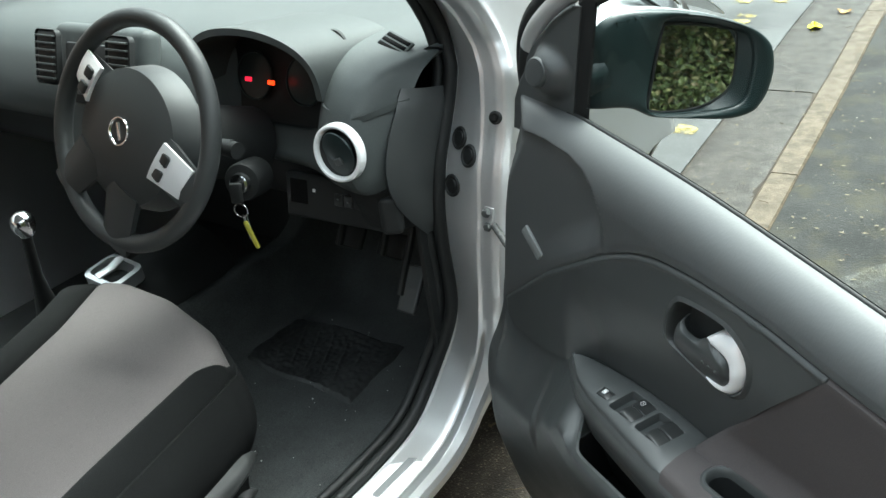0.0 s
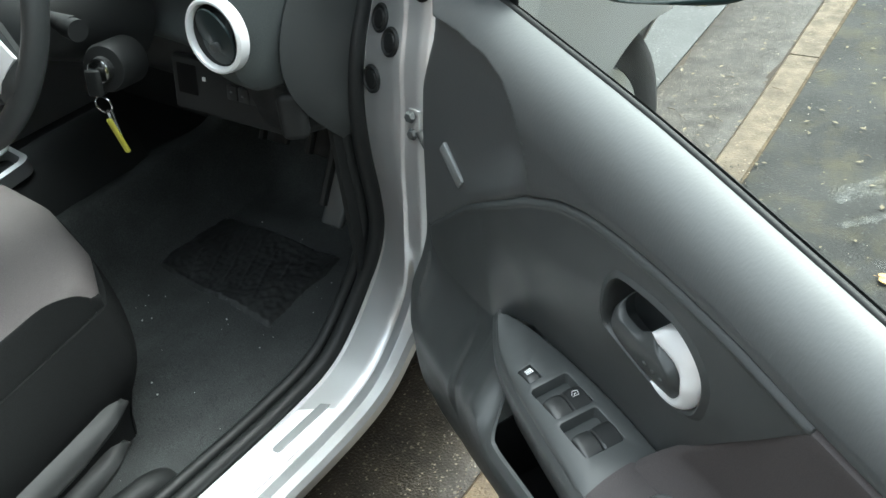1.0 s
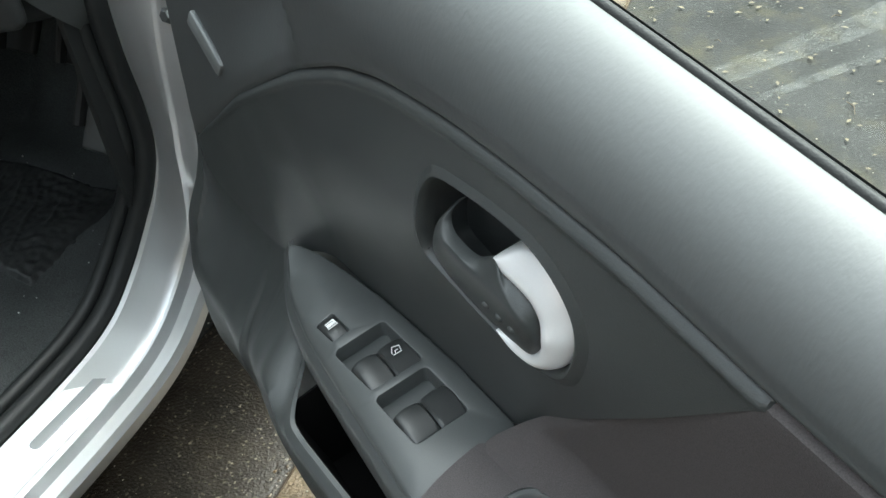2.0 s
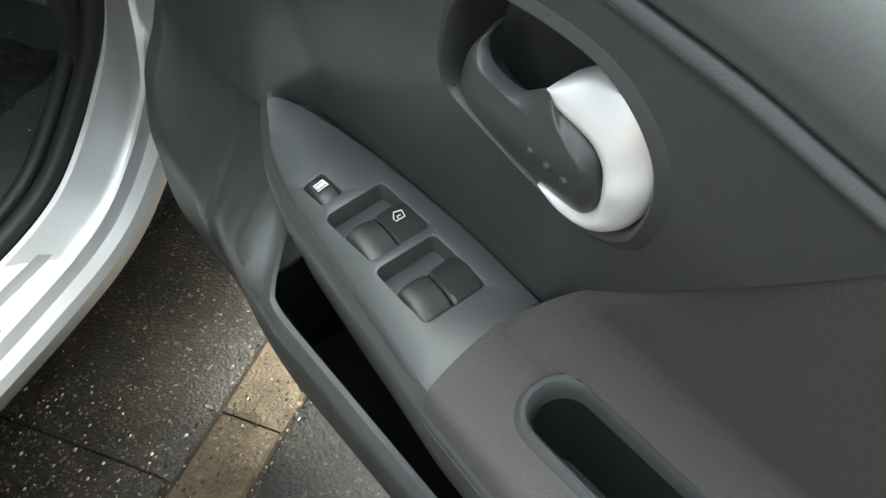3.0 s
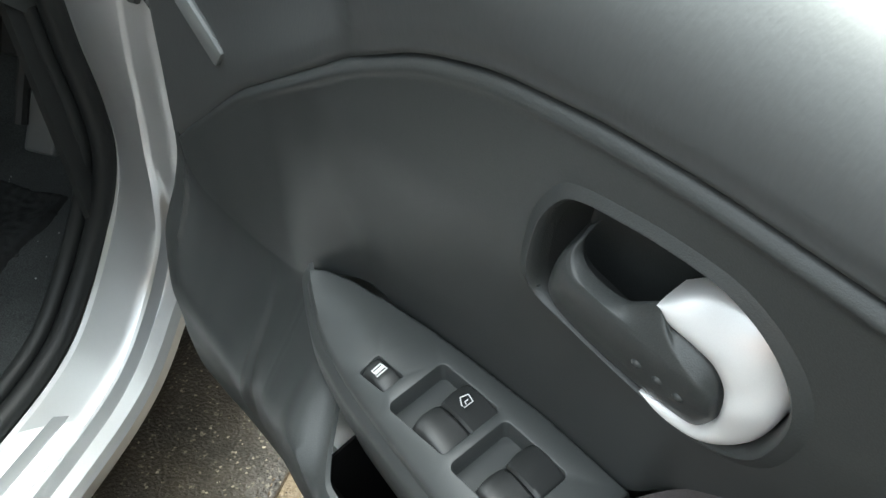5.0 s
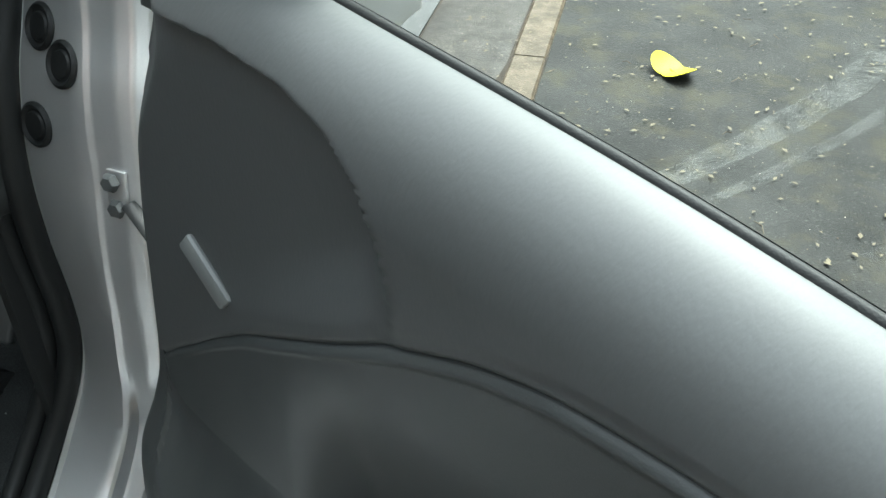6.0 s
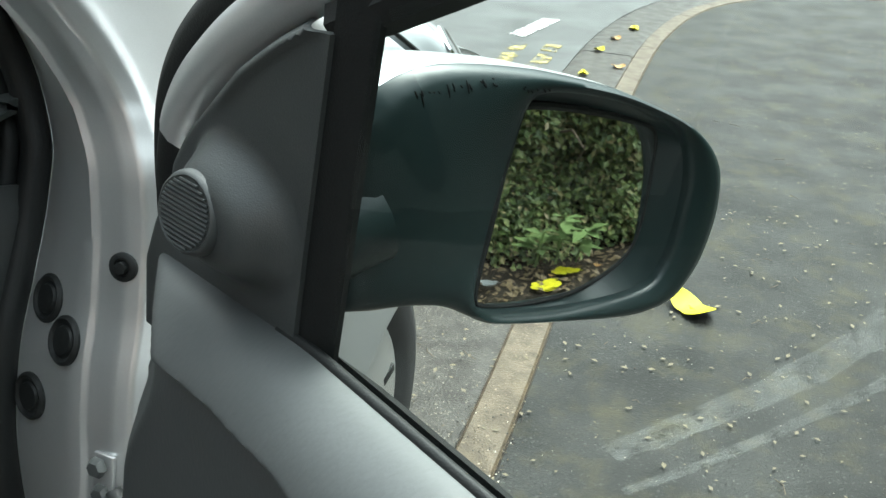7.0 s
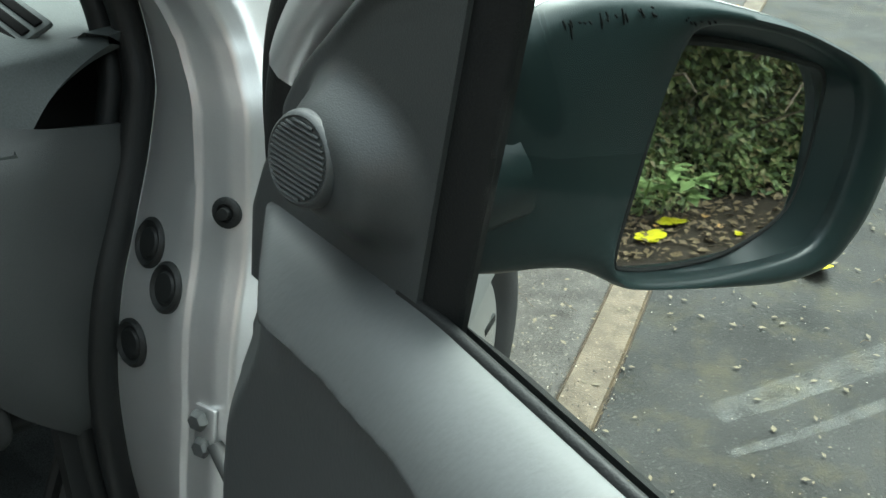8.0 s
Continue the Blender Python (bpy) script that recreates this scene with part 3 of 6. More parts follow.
# switch plate
inner = [(0.549, -0.003), (0.49, -0.003), (0.44, -0.002), (0.40, -0.001), (0.357, 0.002), (0.325, 0.006), (0.306, 0.012), (0.298, 0.017)]
outer = [(u, rest_edge(u) - 0.005) for u in np.linspace(0.30, 0.556, 16)]
P1, P2, B1 = (0.4205, 0.4715, 0.0085, 0.0535), (0.4755, 0.5255, 0.0110, 0.0560), (0.3885, 0.4145, 0.0315, 0.049)
plate_holes = [rounded(*P1, 0.005), rounded(*P2, 0.005), rounded(*B1, 0.003)]


def on_plate(u, w, h):
    e = rest_edge(u)
    roll = 0.010 * step(0.55, 1.0, w / max(e, 0.02)) ** 2
    return dp(u, w, REST_Z + 0.004 + 0.006 * step(0.3, 0.45, u) * (1 - step(0.5, 0.56, u)) - roll + h)


plate = part("switch_plate", slab(inner + outer, plate_holes, on_plate, 0.02, 0.003, 0.014), PLATE, door, "satin grey window switch plate")


def rocker(name, u0, u1, w0, w1, lift):
    """A switch cap: a cushion-topped rocker that rises to its front edge."""
    def fn(s, t):
        u, w = u0 + (u1 - u0) * s, w0 + (w1 - w0) * t
        e = min(t, 1 - t) * (w1 - w0)
        h = -0.0035 + lift * (1 - s) + 0.0022 * math.sin(math.pi * min(1, s * 1.05)) - 0.0014 * (1 - step(0, 0.0013, e))
        h -= 0.004 * (1 - step(0, 0.07, s)) + 0.003 * (1 - step(0, 0.06, 1 - s))
        bulge = 0.0018 * math.sin(math.pi * t) * (1 - s)
        return on_plate(u - bulge, w, h)
    return part(name, sheet(fn, 18, 14, 0.009, (0, 0, -1)), BUTTON, door, "black window switch cap")


rocker("window_switch", 0.4425, 0.4705, 0.0315, 0.0528, 0.003)
rocker("window_switch", 0.4425, 0.4705, 0.0092, 0.0308, 0.003)
rocker("window_switch", 0.4970, 0.5245, 0.0340, 0.0553, 0.003)
rocker("window_switch", 0.4970, 0.5245, 0.0117, 0.0333, 0.003)
rocker("lock_button", 0.3905, 0.413, 0.033, 0.0475, 0.002)


def bars(name, strokes, r, owner, h):
    bm = bmesh.new()
    for st in strokes:
        tube([on_plate(u, w, h) for u, w in st], r, 6, bm=bm)
    return part(name, bm, WHITE, owner, "small white window symbol")


bars("symbol", [[(0.4515, 0.0165), (0.4500, 0.0215), (0.4545, 0.0245), (0.4568, 0.0245), (0.4568, 0.0180), (0.4515, 0.0165)], [(0.4540, 0.0192), (0.4540, 0.0215), (0.4558, 0.0222)]], 0.00038, door, 0.0026)
bars("symbol", [[(0.398, 0.0375), (0.398, 0.044), (0.4035, 0.0445), (0.4035, 0.037), (0.398, 0.0375)], [(0.400, 0.0375), (0.400, 0.0442)], [(0.4015, 0.0375), (0.4015, 0.0442)]], 0.0006, door, 0.0022)

# side of the armrest above the map pocket


def rest_side(s, t):
    u = 0.285 + (END - 0.285) * s
    w = rest_edge(u) + 0.0015
    z = REST_Z - 0.004 - 0.066 * t
    w += 0.004 * math.sin(math.pi * min(1, t * 1.2)) - 0.006 * t - 0.006 * (1 - step(0, 0.15, t))
    return dp(u, w, z)


part("armrest_side", sheet(rest_side, 80, 16, 0.004, BACK), PLATE, door, "dark grey armrest flank")


# lower trim with the map pocket
def slot_z(u):
    return 0.627 - 0.05 * (u - 0.42)


def lower_w(u, z):
    full = curve(z, (0.2, -0.022), (0.22, -0.015), (0.3, 0.006), (0.4, 0.04), (0.5, 0.074), (0.55, 0.089), (0.6, 0.097), (0.66, 0.094), (0.72, 0.02))
    thin = curve(z, (0.2, -0.03), (0.3, -0.016), (0.45, -0.006), (0.6, -0.003), (0.72, -0.003))
    # the speaker pod swells out near the front edge
    pod = curve(z, (0.2, 0.0), (0.28, 0.25), (0.36, 0.68), (0.43, 0.96), (0.48, 1.0), (0.53, 0.86), (0.58, 0.5), (0.63, 0.14), (0.68, 0.0))
    thin += 0.044 * pod * step(-0.01, 0.075, u)
    k = step(0.06, 0.42, u)
    w = thin + (full - thin) * k
    # raised speaker shoulder ahead of the pocket
    d = math.hypot((u - 0.05) / 0.185, (z - 0.56) / 0.2)
    w += 0.008 * (1 - step(0.96, 1.02, d)) * step(0.48, 0.56, z) * (1 - step(0.64, 0.7, z))
    return w


def lower_top(u):
    if u < MID0:
        return arc(u) + 0.002
    if u < 0.28:
        return mid_low(u) + 0.004
    return curve(u, (0.25, 0.675), (0.28, 0.689), (0.29, 0.691), (0.335, 0.678), (0.36, 0.658), (0.38, 0.639), (0.395, slot_z(0.395)), (0.43, slot_z(0.43)), (1.06, slot_z(1.06)))


def lower(s, t):
    z = 0.215 + (0.705 - 0.215) * t
    u = front_edge(z) + (END - front_edge(z)) * s
    top = lower_top(u)
    z = 0.215 + (top - 0.215) * t
    u = front_edge(z) + (END - front_edge(z)) * s
    top = lower_top(u)
    z = 0.215 + (top - 0.215) * t
    w = lower_w(u, z)
    near = step(0.23, 0.29, u)
    seam = (mid_w(u, 0.7) - 0.0025) * (1 - near) + (rest_edge(u) - 0.004) * near
    join = (1 - step(0.0, 0.085 + 0.03 * (1 - step(0.2, 0.35, u)) - 0.068 * step(0.29, 0.372, u), top - z)) * (1 - step(0.352, 0.396, u))
    w += (seam - w) * join
    w -= 0.006 * (1 - step(0, 0.006, top - z)) * step(0.36, 0.39, u)
    return dp(u, w - (1 - shut_line(u, z)) * 0.025, z)


part("lower_trim", sheet(lower, 380, 100, 0.004, BACK), TRIM, door, "dark grey lower trim with a map pocket")


def pocket(s, t):
    u = 0.376 + (END - 0.376) * s
    k = t
    zt = slot_z(u) - 0.002
    w_out, w_in = lower_w(u, zt) - 0.011, rest_edge(u) - 0.008
    w_in = min(w_in, w_out - 0.004)
    if k < 0.4:
        return dp(u, w_out - 0.06 * k, zt - 0.085 * k / 0.4)
    if k < 0.6:
        q = (k - 0.4) / 0.2
        return dp(u, w_out - 0.024 + (w_in - 0.03 - w_out + 0.024) * q, zt - 0.085)
    q = (k - 0.6) / 0.4
    return dp(u, w_in - 0.03 * (1 - q), zt - 0.085 + 0.105 * q)


# the pocket's shade is put into its near-black lining colour
part("map_pocket", sheet(pocket, 60, 20, 0.002, (0, 0, -1)), VOID, door, "map pocket lined near-black to paint in its shade")

# added sheet: paints shade over the pale front wall of the pocket
part("pocket_end_shade", sheet(lambda s, t: dp(0.378 + 0.004 * t, rest_edge(0.378) - 0.035 + (lower_w(0.378, 0.62) - 0.004 - 0.012 * t - rest_edge(0.378) + 0.035) * s, slot_z(0.378) + 0.012 * (1 - s) - 0.13 * t), 8, 8, 0.002, tuple(-ALONG)), VOID, door, "near-black sheet added as shade at the front of the map pocket")

# inner door handle: raised surround and hollow, lever and silver crescent
path = smooth_path([Vector((u, 0, z)) for u, z in BEZ], 72, True)
centre = Vector((0.558, 0, 0.857))


def handle_ring(rows):
    bm = bmesh.new()
    rings = []
    for k, h in rows:
        rings.append([])
        for p in path:
            q = centre + (p - centre) * k
            rings[-1].append(bm.verts.new(dp(q.x, mid_w(q.x, q.z) + h, q.z)))
    for A, B in zip(rings, rings[1:]):
        for i in range(len(A)):
            bm.faces.new((A[i - 1], A[i], B[i], B[i - 1]))
    return bm


part("handle_bezel", handle_ring(((1.13, -0.002), (1.09, 0.0004), (1.05, 0.0010), (1.025, 0.0022), (1.0, 0.0026), (0.98, 0.0016), (0.96, -0.003), (0.94, -0.008))), TRIM, door, "raised dark oval handle surround")
part("handle_recess", handle_ring(((0.955, -0.006), (0.93, -0.016), (0.88, -0.028), (0.4, -0.031), (0.01, -0.031))), TRIM, door, "dark hollow behind the lever")


def swept(lines, name, mat, label, n=66, m=20, depth=0.012, fat=0.0):
    """A smooth pad through two or three edge lines of (u, w, z) points on the door."""
    L = [smooth_path(line, n) for line in lines]

    def fn(s, t):
        P = [line[round(s * n)] for line in L]
        if len(P) == 3:
            q = P[0] * ((1 - t) * (1 - 2 * t)) + P[1] * (4 * t * (1 - t)) + P[2] * (t * (2 * t - 1))
        else:
            q = P[0].lerp(P[1], t)
        return dp(q.x, q.y + fat * math.sin(math.pi * t) ** 0.7, q.z)
    return part(name, sheet(fn, n, m, depth, BACK), mat, door, label, smooth=50)


LEVER_OUT = smooth_path([(0.5150, 0.000, 0.8745), (0.5100, 0.007, 0.8620), (0.5055, 0.010, 0.8476), (0.5056, 0.012, 0.8361), (0.5143, 0.012, 0.8277), (0.5294, 0.012, 0.8224), (0.5457, 0.012, 0.8190), (0.5613, 0.012, 0.8172), (0.575, 0.012, 0.8165), (0.5883, 0.012, 0.8183), (0.5965, 0.012, 0.8305), (0.5992, 0.012, 0.842)], 88)
LEVER_TOP = smooth_path([(0.5195, 0.004, 0.8790), (0.5200, 0.014, 0.8745), (0.5225, 0.019, 0.8690), (0.5290, 0.0215, 0.8665), (0.5400, 0.022, 0.8640), (0.5540, 0.0225, 0.8625), (0.5670, 0.0228, 0.8615), (0.5780, 0.023, 0.8605), (0.5865, 0.023, 0.8590), (0.5930, 0.022, 0.8550), (0.5970, 0.018, 0.8490), (0.599, 0.0125, 0.8435)], 88)
LEVER_IN = smooth_path([(0.5215, 0.000, 0.8800), (0.5215, 0.010, 0.8765), (0.5235, 0.014, 0.8715), (0.5300, 0.016, 0.8670), (0.5412, 0.016, 0.8640), (0.5505, 0.016, 0.8650), (0.559, 0.016, 0.871), (0.5665, 0.016, 0.8755), (0.5720, 0.016, 0.8695), (0.5850, 0.016, 0.8655), (0.5955, 0.0145, 0.858), (0.5992, 0.0115, 0.8445)], 88)


def lever_face(s, t):
    i = round(s * 88)
    a, b, c = LEVER_OUT[i], LEVER_TOP[i], LEVER_IN[i]
    if t < 0.7:
        k = t / 0.7
        q = a.lerp(b, k)
        q.y += 0.0042 * math.sin(math.pi * k) ** 0.7 * step(0, 0.12, s) * (1 - step(0.9, 1.0, s))
    else:
        k = (t - 0.7) / 0.3
        q = b.lerp(c, k)
        q.y += 0.0012 * math.sin(math.pi * k) * step(0, 0.12, s)
    return dp(q.x, q.y, q.z)


lever = part("door_lever", sheet(lever_face, 88, 40, 0.002, BACK), TRIM, door, "dark grey door release lever", smooth=50)
swept(([(0.5665, 0.0145, 0.8765), (0.5713, 0.0165, 0.870), (0.583, 0.0165, 0.867), (0.593, 0.0165, 0.8635), (0.599, 0.0165, 0.8555), (0.600, 0.0165, 0.844), (0.596, 0.0135, 0.830), (0.587, 0.0125, 0.8205), (0.575, 0.012, 0.8186), (0.5625, 0.011, 0.8195)],
       [(0.565, 0.011, 0.8765), (0.574, 0.010, 0.8835), (0.584, 0.007, 0.888), (0.595, 0.007, 0.8895), (0.605, 0.007, 0.888), (0.614, 0.007, 0.881), (0.6195, 0.007, 0.869), (0.6205, 0.010, 0.855), (0.6175, 0.010, 0.841), (0.610, 0.010, 0.826), (0.597, 0.010, 0.8135), (0.582, 0.010, 0.8100), (0.570, 0.010, 0.8120), (0.561, 0.010, 0.8185)]),
      "handle_crescent", SATIN, "satin silver crescent on the door handle", 80, 14, fat=0.005)
for u, z in ((0.5632, 0.8450), (0.5737, 0.8434), (0.5841, 0.8426)):
    q = min((lever_face(i / 88, k / 40) for i in range(20, 86) for k in range(4, 28)), key=lambda v: math.hypot(local(v)[0] - u, v[2] - z))
    part("dimple", lathe([(0.0, 0.0016), (0.001, 0.0015), (0.002, 0.001), (0.0027, 0.0003), (0.003, -0.003)], facing(q, INWARD * 0.9 + Vector((0, 0, -0.35))), 14), TRIM, lever)

# rubber grommet on the dished area
part("grommet", block((0.052, 0.021, 0.006), facing(dp(0.184, 0.0, 0.836), INWARD) @ pose(0, 0, 0, 0, 0, -42), 0.003), PLATE_PALE, door, "grey plastic clip on the front of the trim")

# ---- window: sail panel, bar, frame and glass ----
def sail_front(z):
    return curve(z, (0.98, 0.090), (1.03, 0.10), (1.06, 0.117), (1.09, 0.143), (1.126, 0.171), (1.145, 0.188), (1.163, 0.209), (1.181, 0.238), (1.197, 0.27))


def sail(s, t):
    z = 0.985 + 0.206 * t
    a, b = sail_front(z) - 0.008 * step(1.08, 1.10, z) * (1 - step(1.11, 1.15, z)), 0.246 + 0.043 * t
    u = a + max(0.003, b - a) * s
    e = u - a
    w = -0.034 - 0.014 * (1 - step(0, 0.016, e)) + 0.003 * math.exp(-((e - 0.020) / 0.005) ** 2) * step(1.13, 1.16, z)
    d = math.hypot((u - 0.210) / (0.055 if u > 0.210 else 0.032), (z - 1.095) / (0.036 if z > 1.095 else 0.040))
    w += 0.0200 * (1 - step(0.46, 1.08, d))
    return dp(u, w, z)


part("sail_panel", sheet(sail, 60, 70, 0.004, BACK), TRIM, door, "dark triangular mirror cover panel")
tw = facing(dp(0.2125, -0.0085, 1.0985), (INWARD * 0.88 + ALONG * 0.15 + Vector((0, 0, 0.2)))) @ Matrix.Diagonal((0.98, 0.98, 1, 1))
part("tweeter", lathe([(0.021, -0.012), (0.0205, -0.003), (0.019, -0.0005), (0.018, 0.0), (0.0172, -0.0008), (0.0, 0.0006)], tw, 40), TRIM, door, "round tweeter pod")
grille = bmesh.new()
for k in range(-7, 8):
    y = 0.0022 * k
    h = math.sqrt(0.0166 ** 2 - y * y)
    tube([tw @ pose(0, 0, 0, 0, 0, -6) @ Vector((x, y, 0.0005 - 1.5 * x * x)) for x in np.linspace(-h, h, 9)], 0.00062, 5, bm=grille)
part("tweeter_grille", grille, TRIM, door, "ribbed round tweeter grille")

part("window_bar", sheet(lambda s, t: dp(0.2515 + 0.040 * t + 0.0205 * s, -0.0365 - 0.005 * s * s, 1.005 + 0.205 * t), 8, 12, 0.003, BACK), RUBBER, door, "black bar at the front of the window")
FRAME = [(0.134, 1.010), (0.128, 1.040), (0.129, 1.075), (0.139, 1.108), (0.159, 1.136), (0.187, 1.160), (0.218, 1.181), (0.268, 1.208), (0.345, 1.242), (0.45, 1.29), (0.58, 1.34), (0.74, 1.395), (0.9, 1.42), (1.0, 1.41), (1.035, 1.37), (1.04, 1.2), (1.045, 0.95)]
fr = smooth_path([(u, 0, z) for u, z in FRAME], 90)
part("frame_foot", tube([dp(p.x, -0.048, p.z) for p in fr[:18]], 0.0128, 10, flat=0.7, up=tuple(INWARD)), RUBBER, door, "black rubber foot of the window frame")
part("window_frame", tube([dp(p.x, -0.048, p.z) for p in fr[17:]], 0.0135, 10, flat=0.7, up=tuple(INWARD)), SILVER_DULL, door, "grey painted window frame")
part("frame_rubber", tube([dp(p.x - 0.018, -0.064, p.z + 0.013) for p in fr[:60]], 0.016, 10), RUBBER, door, "black weather seal round the window frame")
inner_run = smooth_path([(u + 0.010, 0, z - 0.016) for u, z in FRAME[7:]], 60)
part("glass_run", tube([dp(p.x, -0.05, p.z) for p in inner_run], 0.011, 8), BLACK, door, "black glass run channel")


def belt_seal(s, t):
    u = 0.245 + (END - 0.245) * s
    return dp(u, -0.0325 - 0.0075 * t, belt(u) - 0.0015 + 0.004 * math.sin(math.pi * t) ** 0.6)


part("belt_seal", sheet(belt_seal, 60, 6, 0.02, (0, 0, -1)), RUBBER, door, "black rubber wiper seal along the glass")
part("outer_belt_moulding", sheet(lambda s, t: dp(0.22 + (END - 0.22) * s, -0.046 - 0.028 * t, belt(0.22 + (END - 0.22) * s) - 0.004 - 0.03 * t), 60, 4, 0.03, (0, 0, -1)), RUBBER, door, "black rubber outer moulding along the glass")
WINDOW = [(0.265, 0.99)] + [(u, belt(u) - 0.03) for u in np.linspace(0.3, 1.04, 12)] + [(1.03, 1.38), (0.9, 1.415), (0.74, 1.39), (0.58, 1.335), (0.45, 1.275), (0.34, 1.217), (0.285, 1.19)]
pane = part("window_pane", slab(WINDOW, [], lambda a, b, h: dp(a, -0.0405 + h, b), 0.004), GLASS, door, "clear window glass speckled with rain", smooth=0)
pane.visible_shadow = False

# ---- door mirror ----
RIM = [(-0.071, 1.0372), (-0.075, 1.0695), (-0.079, 1.105), (-0.0825, 1.127), (-0.0885, 1.1395), (-0.0966, 1.1466), (-0.1066, 1.1512), (-0.123, 1.1545), (-0.1402, 1.1540), (-0.1621, 1.1508), (-0.1814, 1.147), (-0.206, 1.1415), (-0.2467, 1.1295), (-0.2715, 1.1208), (-0.2985, 1.109), (-0.3278, 1.0955), (-0.3541, 1.0792), (-0.3735, 1.0612), (-0.3825, 1.0449), (-0.3855, 1.023), (-0.3835, 1.0062), (-0.3755, 0.9842), (-0.3625, 0.9690), (-0.3454, 0.9590), (-0.304, 0.9602), (-0.230, 0.9803), (-0.176, 0.9970), (-0.160, 1.0065), (-0.140, 1.0190), (-0.107, 1.0288)]
LIP = [(-0.163, 1.0226), (-0.172, 1.0675), (-0.181, 1.0974), (-0.191, 1.1217), (-0.202, 1.1303), (-0.235, 1.1252), (-0.283, 1.1098), (-0.327, 1.0875), (-0.345, 1.0652), (-0.349, 1.0331), (-0.339, 0.9909), (-0.316, 0.9767), (-0.254, 0.9830), (-0.197, 0.9963), (-0.169, 1.0078)]
GL = [(-0.173, 1.0123), (-0.184, 1.0508), (-0.195, 1.0874), (-0.205, 1.1123), (-0.211, 1.1179), (-0.255, 1.1080), (-0.307, 1.0919), (-0.330, 1.0818), (-0.333, 1.0626), (-0.325, 1.0140), (-0.307, 0.9952), (-0.264, 0.9870), (-0.219, 0.9920), (-0.182, 1.0020)]


def rim_u(w):
    return 0.2475 + 0.08 * (-w - 0.165)


rim3 = smooth_path([(0, w, z) for w, z in RIM], 140, True)
gp = smooth_path([(0, w, z) for w, z in GL], 90, True)
rc = Vector((0, -0.225, 1.062))


def by_angle(points, c, n=128):
    """Re-spaces a closed outline evenly by angle about c, so that two outlines can be joined."""
    out = []
    for k in range(n):
        a = 2 * math.pi * k / n
        d = (math.cos(a), math.sin(a))
        best = None
        for p, q in zip(points, points[1:] + points[:1]):
            px, pz, qx, qz = p.y - c.y, p.z - c.z, q.y - c.y, q.z - c.z
            den = d[0] * (qz - pz) - d[1] * (qx - px)
            if abs(den) < 1e-12:
                continue
            r = (px * (qz - pz) - pz * (qx - px)) / den
            s = (px * d[1] - pz * d[0]) / den
            if r > 0 and -1e-6 <= s <= 1 + 1e-6 and (best is None or r > best):
                best = r
        out.append(Vector((0, c.y + d[0] * best, c.z + d[1] * best)))
    return out


rim3 = by_angle(rim3, Vector((0, -0.255, 1.055)))
open3 = by_angle(smooth_path([(0, w, z) for w, z in LIP], 120, True), Vector((0, -0.255, 1.055)))
GLASS_TURN, GLASS_TILT = 0.03, -0.05


def on_mirror(p, lift=0.0):
    return dp(0.2395 + GLASS_TURN * (-p.y - 0.2) + GLASS_TILT * (p.z - 1.06) + lift, p.y, p.z)


def mirror_ring(scale, du, squash=1.0):
    out = []
    for p in rim3:
        q = rc + (p - rc) * scale
        q.z = rc.z + (q.z - rc.z) * squash
        out.append(dp(rim_u(q.y) + du, q.y, q.z))
    return out


def rings_mesh(rows, close=True):
    bm = bmesh.new()
    vr = [[bm.verts.new(p) for p in r] for r in rows]
    for A, B in zip(vr, vr[1:]):
        for i in range(len(A)):
            bm.faces.new((A[i - 1], A[i], B[i], B[i - 1]))
    if close:
        bm.faces.new(vr[-1])
    return bm


face_rows = [[dp(rim_u(p.lerp(o, k).y) + h, p.lerp(o, k).y, p.lerp(o, k).z) for p, o in zip(rim3, open3)] for k, h in ((0.9, 0.0035), (0.7, 0.0065), (0.4, 0.0075), (0.15, 0.005))]
edge_row = [[dp(rim_u(o.y) + h, o.y, o.z) for o in open3] for h in (-0.005, -0.001, 0.002)]
well_row = [on_mirror(g, -0.006) for g in by_angle(gp, Vector((0, -0.255, 1.055)))]
rows = edge_row + face_rows + [mirror_ring(k, d) for k, d in ((1.0, 0.0), (0.998, -0.012), (0.96, -0.04), (0.88, -0.075), (0.76, -0.105), (0.58, -0.125), (0.33, -0.133))]
part("mirror_housing", rings_mesh(rows), GLOSS, door, "dark green-black door mirror housing wet with rain", smooth=75)
part("mirror_well", rings_mesh([edge_row[0], [a.lerp(b, 0.5) for a, b in zip(edge_row[0], well_row)], well_row], False), GLOSS, door, "dark inside of the mirror housing")
cap = bmesh.new()
rows = [mirror_ring(k, d) for k, d in ((1.003, -0.003), (1.010, -0.012), (0.985, -0.04), (0.90, -0.078), (0.78, -0.108), (0.60, -0.128), (0.33, -0.136))]
vr = [[cap.verts.new(p) for p in r] for r in rows]
for A, B in zip(vr, vr[1:]):
    for i in range(len(A)):
        if min(v.co.z - 0.22 * local(v.co)[1] for v in (A[i], A[i - 1])) > 1.142:
            cap.faces.new((A[i - 1], A[i], B[i], B[i - 1]))
bmesh.ops.delete(cap, geom=[v for v in cap.verts if not v.link_faces], context="VERTS")
part("mirror_cap", cap, SILVER, door, "silver painted mirror cap")
arm = [dp(0.205, -0.045, 1.068), dp(0.205, -0.07, 1.072), dp(0.205, -0.10, 1.078)]
part("mirror_arm", tube(arm, [0.036, 0.045, 0.05], 20, flat=0.75, up=(0, 0, 1)), GLOSS, door, "dark mirror mount")
mg = bmesh.new()
f0 = [mg.verts.new(on_mirror(p)) for p in gp]
f1 = [mg.verts.new(on_mirror(p, -0.004)) for p in gp]
mg.faces.new(f0)
mg.faces.new(f1)
